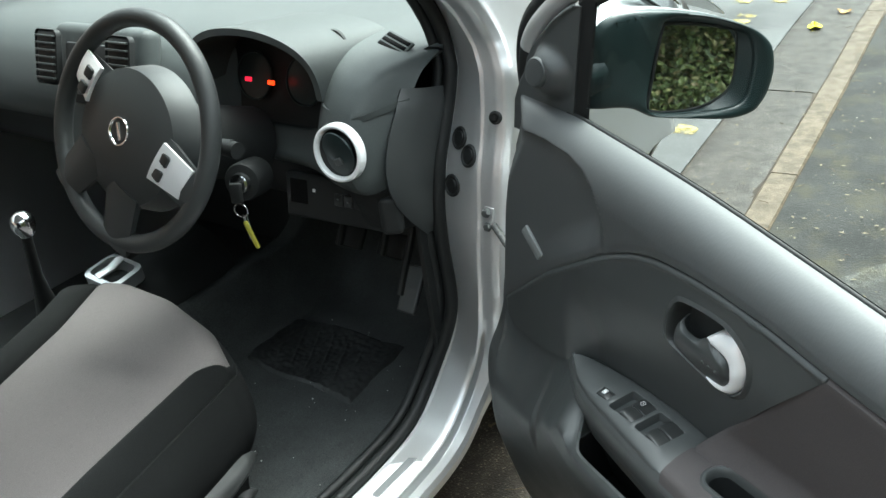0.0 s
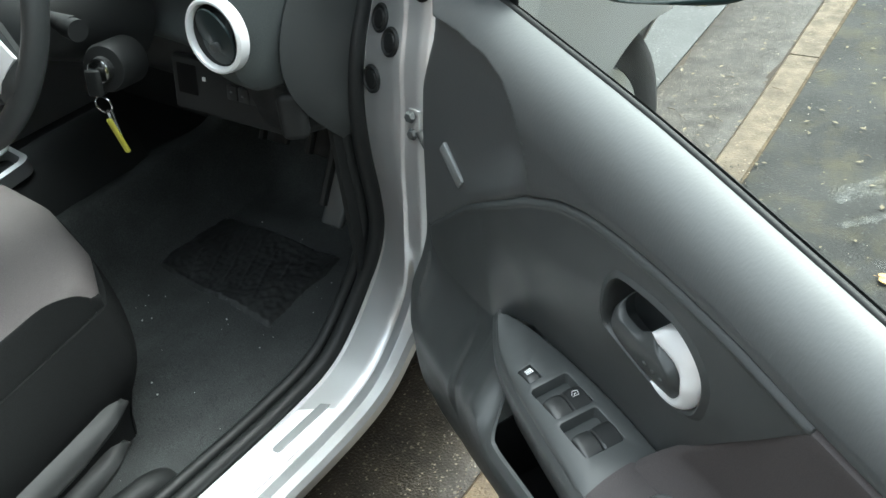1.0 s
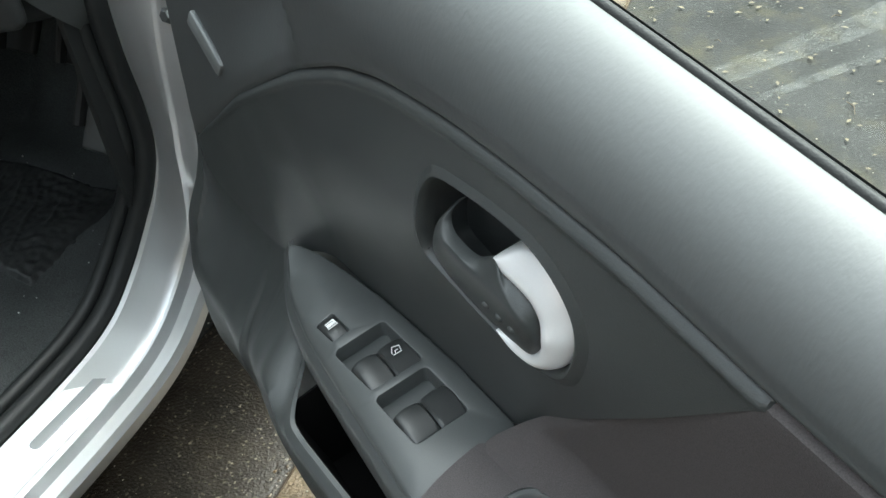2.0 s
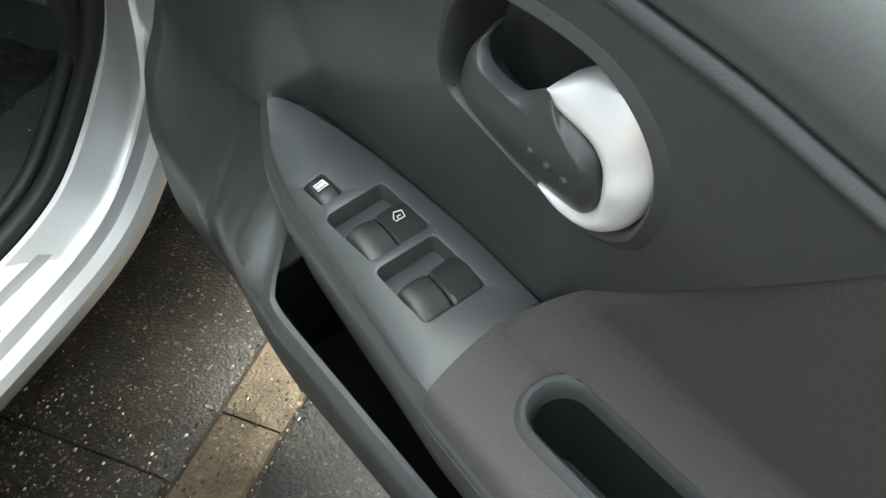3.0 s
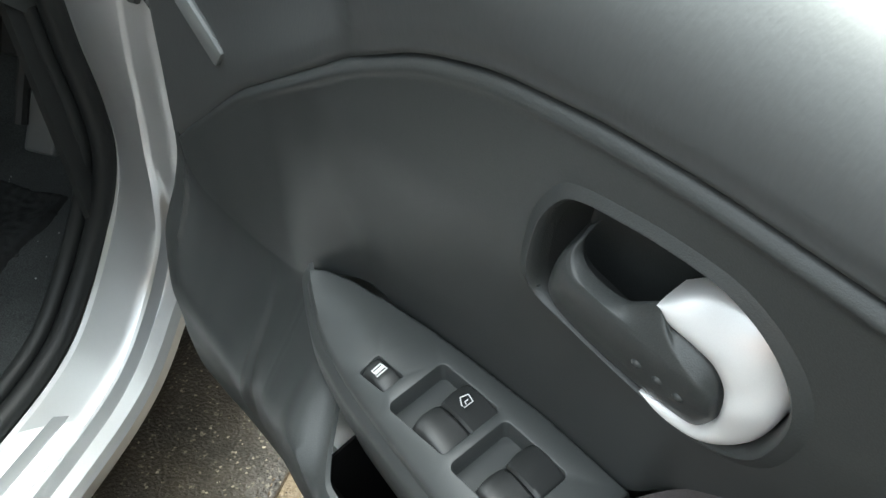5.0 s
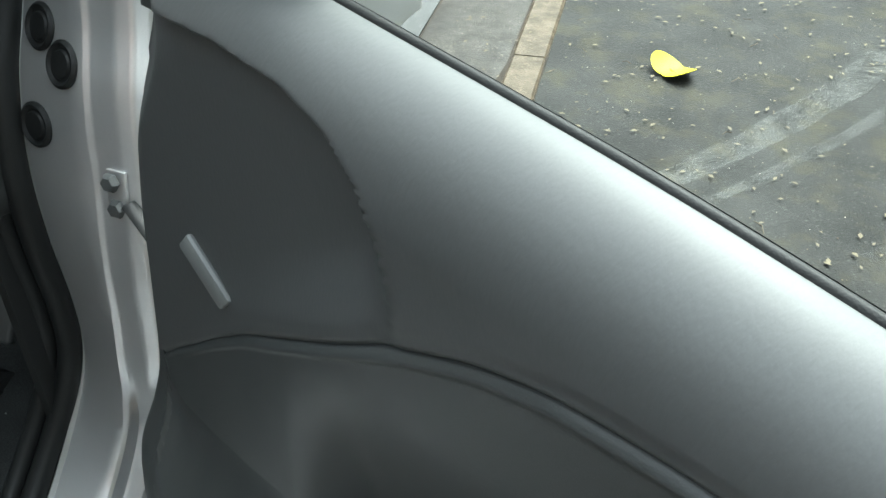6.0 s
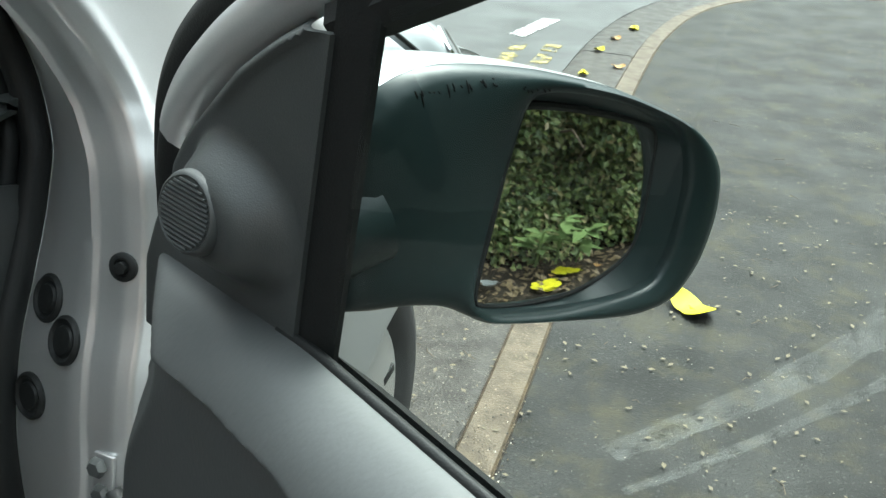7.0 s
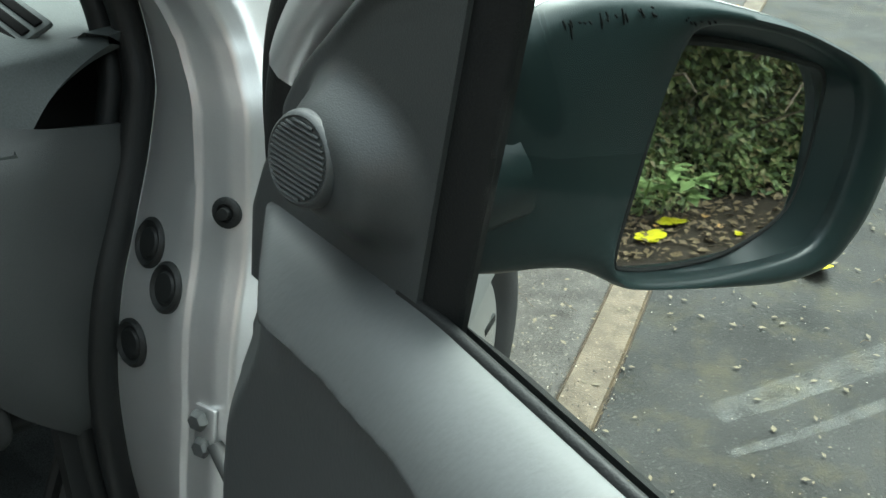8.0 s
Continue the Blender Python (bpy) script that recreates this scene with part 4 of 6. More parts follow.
for i in range(len(f0)):
    mg.faces.new((f0[i - 1], f0[i], f1[i], f1[i - 1]))
part("mirror_glass", mg, MIRROR, door, "mirror glass showing the hedge", smooth=20)
part("mirror_edge", tube([on_mirror(p, -0.002) for p in gp], 0.0028, 8, closed=True), BLACK, door, "black mirror glass edging")
drips = bmesh.new()
for k in range(26):
    w = -0.112 - 0.09 * random.random() ** 1.2
    top, run = 1.1478 - 0.24 * max(0.0, -0.155 - w) - random.uniform(0, 0.004), random.choice((0.0006, 0.001, 0.0015, 0.002, 0.003, 0.004, 0.007))
    if w < -0.18:
        run = min(run, 0.002)
    tube([dp(rim_u(w) + 0.0066, w, top), dp(rim_u(w) + 0.0074, w - 0.0006 - 0.05 * run, top - run * 0.6), dp(rim_u(w) + 0.0076, w - 0.0008 - 0.1 * run, top - run)], [0.0003, 0.0006, 0.0003], 6, bm=drips)
part("rain_drips", drips, VOID, door, "dark trickles of rain on the mirror housing")


# ---- door opening: sill and hinge pillar swept as one pressing ----
def opening(k):
    """The opening's edge, from the rear of the sill forward and up the pillar: place (y, z) and the way out of the hole."""
    pts = OPEN
    x = k * (len(pts) - 1)
    i = min(int(x), len(pts) - 2)
    p = pts[i].lerp(pts[i + 1], x - i)
    d = (pts[min(i + 2, len(pts) - 1)] - pts[max(i - 1, 0)]).normalized()
    return p, Vector((0, d.z, -d.y))


OPEN = smooth_path([(0, -1.15, 0.352), (0, -0.9, 0.353), (0, -0.6, 0.354), (0, -0.3, 0.355), (0, -0.12, 0.357), (0, -0.01, 0.37), (0, 0.06, 0.41), (0, 0.11, 0.47), (0, 0.136, 0.54), (0, 0.142, 0.62),
                    (0, 0.138, 0.70), (0, 0.142, 0.78), (0, 0.16, 0.85), (0, 0.187, 0.905), (0, 0.213, 0.96), (0, 0.235, 1.03), (0, 0.235, 1.09), (0, 0.205, 1.16), (0, 0.13, 1.24), (0, 0.02, 1.33),
                    (0, -0.15, 1.41), (0, -0.4, 1.46), (0, -0.8, 1.48), (0, -1.15, 1.47)], 200)


def section(k, j):
    """Across the pressing: x, and how far outside the hole's edge. k along, j across 0..1."""
    p, out = opening(k)
    up = step(0.40, 0.60, p.z)
    e = curve(p.z, (0.3, -0.012), (0.52, -0.05), (0.6, -0.045), (0.68, -0.03), (0.78, -0.013), (0.89, -0.022), (1.0, -0.05), (1.15, -0.05), (1.5, -0.03))
    sill = ((0.664, -0.004), (0.668, 0.0), (0.726, 0.003), (0.7295, 0.006), (0.7305, 0.028), (0.7395, 0.030), (0.7415, 0.012), (0.758, 0.013), (0.764, 0.022), (0.758, 0.045), (0.70, 0.09))
    post = ((0.690, -0.004), (0.694, 0.0), (0.770, e - 0.001), (0.777, e + 0.001), (0.784, e + 0.001), (0.80, e + 0.0), (0.815, e + 0.003), (0.826, e + 0.014), (0.834, e + 0.05), (0.836, 0.14), (0.834, 0.2))
    x = j * 10
    i = min(int(x), 9)
    t = x - i
    a = Vector(sill[i]).lerp(Vector(sill[i + 1]), t)
    b = Vector(post[i]).lerp(Vector(post[i + 1]), t)
    q = a.lerp(b, up)
    lean = max(0.0, p.z - 1.0) * 0.28
    return (q.x - lean, *(p + out * q.y).yz)


def jamb_range(k0, k1, name, mat, label):
    return part(name, sheet(lambda s, t: section(k0 + (k1 - k0) * s, t), 160, 40, 0.003), mat, car, label)


def k_of(y, z):
    return min(range(201), key=lambda i: (OPEN[i].y - y) ** 2 + (OPEN[i].z - z) ** 2) / 200


sill = jamb_range(0.0, 1.0, "door_jamb", SILVER_DULL, "silver painted sill and hinge pillar of the door opening")

# weather seal round the hole
seal_pts = []
for i in range(0, 181):
    p, out = opening(i / 200 * 1.0)
    x = 0.650 + 0.034 * step(0.4, 0.6, p.z) - max(0.0, p.z - 1.0) * 0.28
    q = p - out * 0.008
    seal_pts.append(Vector((x, q.y, q.z)))
part("door_seal", tube(seal_pts, 0.0125, 12), RUBBER, car, "black rubber door weather seal")
lip_pts = [q + Vector((-0.022, 0, 0)) - opening(i / 200)[1] * 0.006 for i, q in enumerate(seal_pts)]
part("seal_lip", tube(lip_pts, 0.010, 10), RUBBER, car, "inner lip of the weather seal")

# scuff plate on the sill
scuff = part("scuff_plate", slab(rounded(-0.75, 0.008, 0.670, 0.7235, 0.013), [], lambda y, x, h: (x, y, 0.3585 + h), 0.005, 0.0015), SATIN, car, "bright satin metal scuff plate on the sill")
part("scuff_inset", slab(rounded(-0.17, -0.018, 0.691, 0.7055, 0.006), [], lambda y, x, h: (x, y, 0.3595 + h), 0.002, 0.0008), material("dull_scuff_inset", (0.2, 0.205, 0.21), 0.5, 0.3), scuff, "duller long inset strip")


# plugs, bolt and check strap on the hinge pillar
def on_post(z, j):
    k = min(range(60, 170), key=lambda i: abs(section(i / 200, j)[2] - z)) / 200
    p = Vector(section(k, j))
    a = Vector(section(k + 0.005, j)) - p
    b = Vector(section(k, j + 0.02)) - p
    n = a.cross(b).normalized()
    return p, n if n.y < 0 else -n


for z, j in ((0.898, 0.133), (0.873, 0.171), (0.820, 0.123)):
    p, n = on_post(z, j)
    m = facing(p, n)
    plug = part("rubber_plug", lathe([(0.0155, -0.004), (0.0155, 0.0015), (0.0135, 0.0035), (0.0125, 0.0030), (0.011, 0.0015), (0.0095, 0.0015), (0.0085, 0.003), (0.0, 0.0035)], m @ Matrix.Diagonal((1.22, 1.3, 1.2, 1)), 28), RUBBER, car, "round black rubber plug")
p, n = on_post(0.943, 0.495)
part("jamb_bolt", lathe([(0.0115, -0.004), (0.0115, 0.002), (0.0095, 0.0035), (0.007, 0.0035), (0.006, 0.0015), (0.0045, 0.0015), (0.0045, 0.007), (0.0, 0.0075)], facing(p, n), 20), RUBBER, car, "black rubber door buffer")
p, n = on_post(0.772, 0.47)
strap = part("check_strap", block((0.02, 0.042, 0.004), facing(p + n * 0.002, n), 0.0015), SILVER_DULL, car, "steel check strap bracket with two bolts")
for dz in (0.013, -0.013):
    part("strap_bolt", lathe([(0.0085, 0), (0.0085, 0.004), (0.006, 0.007), (0.0, 0.0075)], facing(p + n * 0.006 + Vector((0, 0, dz)), n), 6), PLATE, strap)
part("strap_arm", tube([p + n * 0.004 + Vector((0.01, 0, -0.008)), p + n * 0.012 + Vector((0.045, -0.01, -0.03)), p + Vector((0.10, -0.05, -0.05))], 0.007, 8, flat=0.5), BLACK, strap, "dark strap arm running into the door")


# ---- outer body ----
ARCH_Y, ARCH_Z, ARCH_R = 0.82, 0.305, 0.332


def wing(s, t):
    y = 0.27 + 1.15 * s
    top = curve(y, (0.2, 1.025), (0.6, 1.012), (0.75, 1.003), (0.9, 0.965), (1.15, 0.885), (1.3, 0.78), (1.45, 0.62))
    d = y - ARCH_Y
    low = ARCH_Z + math.sqrt(max(0, ARCH_R ** 2 - d * d)) if abs(d) < ARCH_R else 0.22
    z = low + (top - low) * t
    nose = curve(y, (0.2, 0.0), (0.9, 0.0), (1.1, 0.07), (1.25, 0.15), (1.45, 0.33)) + curve(y, (0.2, 0.0), (0.98, 0.0), (1.14, 0.09), (1.45, 0.12)) * (1 - step(0.62, 0.78, z))
    bulge = 0.016 * math.exp(-((math.hypot(d, z - ARCH_Z) - ARCH_R) / 0.06) ** 2)
    x = 0.768 + bulge - nose - 0.03 * step(0.84, 1.0, t) ** 2 - 0.03 * (1 - step(0.2, 0.5, z))
    return (x - 0.05 * t ** 14, y, z)


part("front_wing", sheet(wing, 90, 40, 0.004), SILVER, car, "silver front wing with a round wheel arch")


def bonnet(s, t):
    x = -0.76 + 1.5 * s
    y = 0.62 + 0.72 * t
    z = 1.03 - 0.05 * t - 0.14 * t ** 3 - 0.06 * abs((x + 0.01) / 0.75) ** 3
    return (x, y, z)


part("bonnet", sheet(bonnet, 40, 24, 0.004), SILVER, car, "silver bonnet beaded with rain")


def nose(s, t):
    x = -0.74 + 1.46 * s
    k = abs(x / 0.73)
    x *= 0.9 - 0.1 * k ** 6
    y = 1.34 + 0.12 * math.sin(t * math.pi * 0.6) - 0.22 * k ** 3
    return (x, y, 0.2 + 0.66 * t)


part("front_bumper", sheet(nose, 40, 20, 0.004), SILVER, car, "silver front bumper")


LAMP_TOP = smooth_path([(0.752, 0.745, 1.008), (0.742, 0.90, 0.985), (0.71, 1.05, 0.93), (0.62, 1.25, 0.83)], 24)
LAMP_LOW = smooth_path([(0.777, 0.86, 0.932), (0.775, 0.98, 0.872), (0.735, 1.12, 0.79), (0.625, 1.30, 0.72)], 24)


def lamp(s, t):
    i = round(s * 24)
    p = LAMP_TOP[i].lerp(LAMP_LOW[i], t)
    return p + Vector((0.7, 0.15, 0.5)) * 0.018 * math.sin(math.pi * t) ** 0.7 * step(0, 0.2, s)


headlamp = part("headlamp", sheet(lamp, 24, 14, 0.01), LAMP, car, "clear swept-back headlamp beaded with rain")
part("lamp_seam", tube([LAMP_TOP[0].lerp(LAMP_LOW[0], k) + Vector((0.003, -0.002, 0.001)) for k in np.linspace(0, 1, 6)], 0.0035, 8), BLACK, headlamp, "dark gap between wing and headlamp")
for k, r in ((0.35, 0.035), (0.7, 0.03)):
    q = LAMP_TOP[round(24 * k)].lerp(LAMP_LOW[round(24 * k)], 0.45) + Vector((0.014, 0.003, 0.010))
    part("reflector", lathe([(r, 0.0), (r * 0.9, 0.003), (r * 0.55, 0.001), (0.0, 0.002)], facing(q, (0.7, 0.25, 0.55)), 20), CHROME, headlamp, "bright lamp reflector")


def wheel_at(x, y, turn=0.0):
    m = Matrix.Translation((x, y, 0.303)) @ pose(0, 0, 0, 0, 90, 0) @ pose(0, 0, 0, turn, 0, 0)
    prof = [(0.20, 0.0), (0.225, 0.012), (0.26, 0.016), (0.285, 0.008), (0.30, -0.012), (0.303, -0.05), (0.303, -0.12), (0.295, -0.16), (0.25, -0.175), (0.2, -0.17)]
    w = part("wheel", lathe(prof, m, 48), TYRE, car, "road wheel with black tyre")
    part("wheel_cover", lathe([(0.2, -0.005), (0.195, 0.004), (0.15, 0.012), (0.08, 0.014), (0.05, 0.02), (0.0, 0.022)], m, 40), SILVER_DULL, w, "dull silver wheel cover")
    for a in range(7):
        q = m @ pose(0, 0, 0, 0, 0, a * 360 / 7)
        part("cover_slot", block((0.045, 0.018, 0.006), q @ Matrix.Translation((0.15, 0, 0.0105)), 0.002), BLACK, w)
    return w


wheel_at(0.66, ARCH_Y)
wheel_at(0.765, -1.6)
part("arch_liner", lathe([(0.34, 0.0), (0.345, -0.28), (0.0, -0.28)], Matrix.Translation((0.60, ARCH_Y, ARCH_Z)) @ pose(0, 0, 0, 0, 90, 0), 40), BLACK, car, "black wheel arch liner")


# the far side, rear, roof and floor close the cabin
def side(s, t):
    return (-0.74 - 0.05 * math.sin(math.pi * t), -2.5 + 3.9 * s, 0.22 + 0.78 * t)


part("far_side_panel", sheet(side, 20, 8, 0.04), SILVER, car, "silver far side of the body")
part("rear_door", sheet(lambda s, t: (0.755 + 0.05 * math.sin(math.pi * t) - 0.0, -2.5 + 1.33 * s, 0.24 + 0.76 * t), 14, 10, 0.04), SILVER, car, "silver rear door and quarter panel")
part("tailgate", sheet(lambda s, t: (-0.76 + 1.52 * s, -2.5 - 0.1 * math.sin(math.pi * s), 0.3 + 0.75 * t), 14, 8, 0.04), SILVER, car, "silver tailgate")
roof = part("roof", sheet(lambda s, t: (-0.55 + 1.10 * s, -2.3 + 2.15 * t, 1.53 - 0.05 * abs(2 * s - 1) ** 3 - 0.05 * (2 * t - 1) ** 2), 20, 20, 0.05), SILVER, car, "silver roof")
part("roof_lining", sheet(lambda s, t: (-0.54 + 1.08 * s, -2.28 + 2.1 * t, 1.465 - 0.05 * abs(2 * s - 1) ** 3 - 0.05 * (2 * t - 1) ** 2), 14, 14, 0.01), LINING, car, "pale cloth roof lining")
for nm, a, b, r in (("far_front_pillar", (-0.72, 0.62, 1.0), (-0.54, -0.12, 1.46), 0.035), ("far_centre_pillar", (-0.74, -1.2, 0.98), (-0.56, -1.25, 1.46), 0.04),
                    ("centre_pillar", (0.73, -1.2, 0.3), (0.56, -1.25, 1.46), 0.05), ("rear_pillar", (0.72, -2.3, 1.0), (0.54, -2.15, 1.46), 0.06), ("far_rear_pillar", (-0.72, -2.3, 1.0), (-0.54, -2.15, 1.46), 0.06)):
    part(nm, tube([Vector(a).lerp(Vector(b), k) for k in np.linspace(0, 1, 6)], r, 10), SILVER_DULL, car, "painted roof pillar")
part("front_pillar", tube(smooth_path([(0.735, 0.62, 1.0), (0.70, 0.42, 1.14), (0.64, 0.15, 1.31), (0.56, -0.14, 1.46)], 14), 0.03, 10), SILVER_DULL, car, "sloping silver windscreen pillar")


def pane_part(name, a, b, c, d, label):
    A, B, C, D = map(Vector, (a, b, c, d))
    ob = part(name, sheet(lambda s, t: A.lerp(B, s).lerp(D.lerp(C, s), t), 4, 4, 0.004), GLASS, car, label)
    ob.visible_shadow = False


pane_part("windscreen", (-0.70, 0.62, 1.02), (0.70, 0.62, 1.02), (0.53, -0.13, 1.46), (-0.53, -0.13, 1.46), "clear windscreen")
pane_part("far_window", (-0.74, -1.2, 1.0), (-0.72, 0.5, 1.02), (-0.56, -0.1, 1.44), (-0.57, -1.2, 1.45), "clear far side window")
pane_part("rear_window", (-0.6, -2.45, 1.05), (0.6, -2.45, 1.05), (0.5, -2.28, 1.45), (-0.5, -2.28, 1.45), "clear rear window")

part("floor_pan", block((1.36, 3.4, 0.04), Matrix.Translation((-0.03, -0.85, 0.27)), 0.005), BLACK, car, "black painted floor pan")
part("bulkhead", block((1.36, 0.04, 0.7), Matrix.Translation((-0.03, 0.60, 0.6)), 0.005), BLACK, car, "dark bulkhead")


def carpet(s, t):
    x = -0.02 + 0.668 * s
    y = -1.1 + 1.72 * t
    z = 0.302 + 0.30 * step(0.34, 0.62, y) ** 1.2 + 0.014 * noise.noise((x * 7, y * 7, 0))
    z += 0.03 * step(0.62, 0.648, x) + 0.16 * (1 - step(0.02, 0.10, x))
    return (x, y, z)


part("carpet", sheet(carpet, 70, 110, 0.01, (0, 0, -1)), CARPET, car, "dark grey worn footwell carpet")


def pad(s, t):
    x, y = 0.085 + 0.345 * s - 0.02 * t, 0.065 + (0.19 + 0.035 * s) * t + 0.02 * (1 - s)
    e = min(s, 1 - s, t, 1 - t)
    rib = 0.0014 * (1 if (x * 1.0 + y * 0.55) % 0.045 < 0.006 else 0)
    z = Vector(carpet((max(x, 0.11) + 0.02) / 0.668, (y + 1.1) / 1.72)).z
    return (x, y, z + 0.006 * step(0, 0.04, e) + rib * step(0.15, 0.2, e) + 0.003 * noise.noise((x * 28, y * 28, 2)) + 0.002 * noise.noise((x * 90, y * 90, 5)))


part("heel_pad", sheet(pad, 110, 80, 0.005, (0, 0, -1)), PAD, car, "scuffed black rubber heel pad set in the carpet")
grit = bmesh.new()
for _ in range(70):
    x, y = random.uniform(0.1, 0.63), random.uniform(-0.35, 0.3)
    z = Vector(carpet((x + 0.02) / 0.668, (y + 1.1) / 1.72)).z + 0.003
    r = random.choice((0.0008, 0.001, 0.0014, 0.002))
    lathe([(0, -r), (r, 0), (r * 0.7, r * 0.7), (0, r * 0.8)], Matrix.Translation((x, y, z)) @ pose(0, 0, 0, 0, 0, random.uniform(0, 90)), 5, grit)
tagged(thing("floor_grit", grit, material("grit", (0.4, 0.4, 0.38), 0.8), "pale grit and crumbs scattered on the carpet", "dirt", kind="stuff"))


# ---- dashboard ----
def dash_face(x):
    """The dashboard's rearmost line at x: the driver's end bulges round the vent."""
    return 0.03 - 0.055 * math.exp(-((x - 0.62) / 0.11) ** 2)


def dash(s, t):
    x = -0.70 + 1.375 * s
    yf = dash_face(x)
    prof = ((0.62, 1.0), (0.45, 1.035), (0.30, 1.055), (yf + 0.16, 1.062), (yf + 0.09, 1.05), (yf + 0.045, 1.02), (yf + 0.015, 0.975), (yf, 0.93), (yf + 0.005, 0.885),
            (yf + 0.03, 0.855), (yf + 0.055, 0.845), (yf + 0.062, 0.80), (yf + 0.075, 0.765), (0.14, 0.745), (0.25, 0.74), (0.45, 0.74))
    k = t * (len(prof) - 1)
    i = min(int(k), len(prof) - 2)
    q = k - i
    a, b = Vector(prof[i]), Vector(prof[i + 1])
    p0, p3 = Vector(prof[max(i - 1, 0)]), Vector(prof[min(i + 2, len(prof) - 1)])
    c = 0.5 * (2 * a + (b - p0) * q + (2 * p0 - 5 * a + 4 * b - p3) * q * q + (3 * a - p0 - 3 * b + p3) * q ** 3)
    end = step(0.64, 0.675, x)
    # the instrument cave and the knee side are cut back
    cave = math.exp(-((x - 0.40) / 0.135) ** 6) * math.exp(-((c.y - 0.97) / 0.075) ** 4)
    drop = 0.03 * step(0.5, 0.68, x) * (1 if c.y > 1.0 else 0.3)
    y = c.x + 0.085 * cave + end * 0.09 * (1 if c.x < 0.2 else 0)
    return (x, y, c.y - drop * 0.8)


dashboard = part("dashboard", sheet(lambda s, t: dash(s, 0.6 * t), 150, 80, 0.006), DASH, car, "dark grey-green moulded dashboard")
part("lower_dashboard", sheet(lambda s, t: dash(s, 0.6 + 0.4 * t), 100, 40, 0.006), BLACK, dashboard, "black lower half of the dashboard")


# end cap beside the door
def cap_side(s, t):
    z = 0.70 + 0.33 * t
    y0 = 0.10 - 0.10 * math.sin(math.pi * min(1, max(0, (z - 0.72) / 0.34))) + 0.03
    y = y0 + (0.6 - y0) * s
    top = 1.004 - 0.27 * max(0.0, min(y, 0.3) - 0.097)
    return (0.672 + 0.008 * t - 0.012 * (1 - step(0, 0.05, s)) - 0.006 * step(0.9, 1.0, t), y, 0.70 + (top - 0.70) * t)


part("dashboard_end", sheet(cap_side, 20, 30, 0.006), LEATHER, dashboard, "dark grey-green dashboard end panel")

# instrument hood
def hood(s, t):
    a = math.pi * s
    x = 0.405 + (0.158 - 0.01 * t) * math.cos(a)
    z = 1.0 + 0.118 * max(0.0, math.sin(a)) ** 0.6 - 0.035 * t * math.sin(a)
    return (x, 0.022 - 0.05 * math.sin(a) * 0.3 + 0.22 * t, z)


part("instrument_hood", sheet(hood, 40, 16, 0.012), DASH, dashboard, "rounded instrument hood")
part("instrument_panel", slab(rounded(0.265, 0.54, 0.92, 1.085, 0.03), [], lambda x, z, h: (x, 0.105 - h + (z - 1.0) * 0.3, z), 0.006), BLACK, dashboard, "unlit black instrument panel")
for x, r in ((0.33, 0.045), (0.455, 0.045)):
    part("dial", lathe([(r, 0.0), (r, 0.004), (r - 0.003, 0.005), (r - 0.004, 0.002), (0, 0.002)], facing((x, 0.097, 1.0), (0, -0.95, 0.3)), 32), GLOSS, dashboard, "dark round dial")
for x, z, col in ((0.399, 1.002, (1.0, 0.035, 0.004)), (0.342, 1.004, (1.0, 0.012, 0.05))):
    m = bpy.data.materials.new("warning_lamp")
    m.use_nodes = True
    e = m.node_tree.nodes["Principled BSDF"]
    e.inputs["Base Color"].default_value = (*col, 1)
    e.inputs["Emission Color"].default_value = (*col, 1)
    e.inputs["Emission Strength"].default_value = 1.1 if col[1] > 0.02 else 0.45
    part("warning_lamp", block((0.016, 0.008, 0.003), facing((x, 0.068, z), (0, -0.95, 0.3)), 0.001), m, dashboard, "lit red-orange warning lamp")

# round end vent
VENT = facing((0.622, -0.026, 0.936), (0.06, -0.985, 0.12))
vent = part("round_vent", lathe([(0.0395, -0.01), (0.0400, 0.0), (0.0420, 0.0038), (0.0450, 0.0045), (0.0480, 0.002), (0.0488, -0.004), (0.0488, -0.012)], VENT, 48), SATIN, dashboard, "round air vent with a broad silver ring")
part("vent_cup", lathe([(0.040, -0.004), (0.0375, -0.006), (0.0, -0.018)], VENT, 32), BLACK, vent)
part("vent_blade", lathe([(0.0365, -0.001), (0.0355, 0.001), (0.018, 0.004), (0.0, 0.005)], VENT @ pose(0, 0, -0.002, 14, -10, 0), 32), GLOSS, vent, "glossy black round vent flap")
part("vent_grip", block((0.016, 0.012, 0.006), VENT @ pose(0.004, -0.012, 0.004, 14, 0, 20), 0.002), PLATE, vent)

# small demister vent on the dash corner
DV = facing((0.596, 0.165, 1.043), (0.15, -0.45, 0.88), (0.2, 1, 0)) @ Matrix.Diagonal((1.25, 1.2, 1, 1))
dem = part("demister_vent", block((0.052, 0.062, 0.006), DV, 0.003), DASH, dashboard, "slatted corner demister vent")
for k in range(6):
    part("slot", block((0.044, 0.0062, 0.004), DV @ Matrix.Translation((0, -0.024 + 0.0095 * k, 0.0028)), 0.001), VOID, dem)

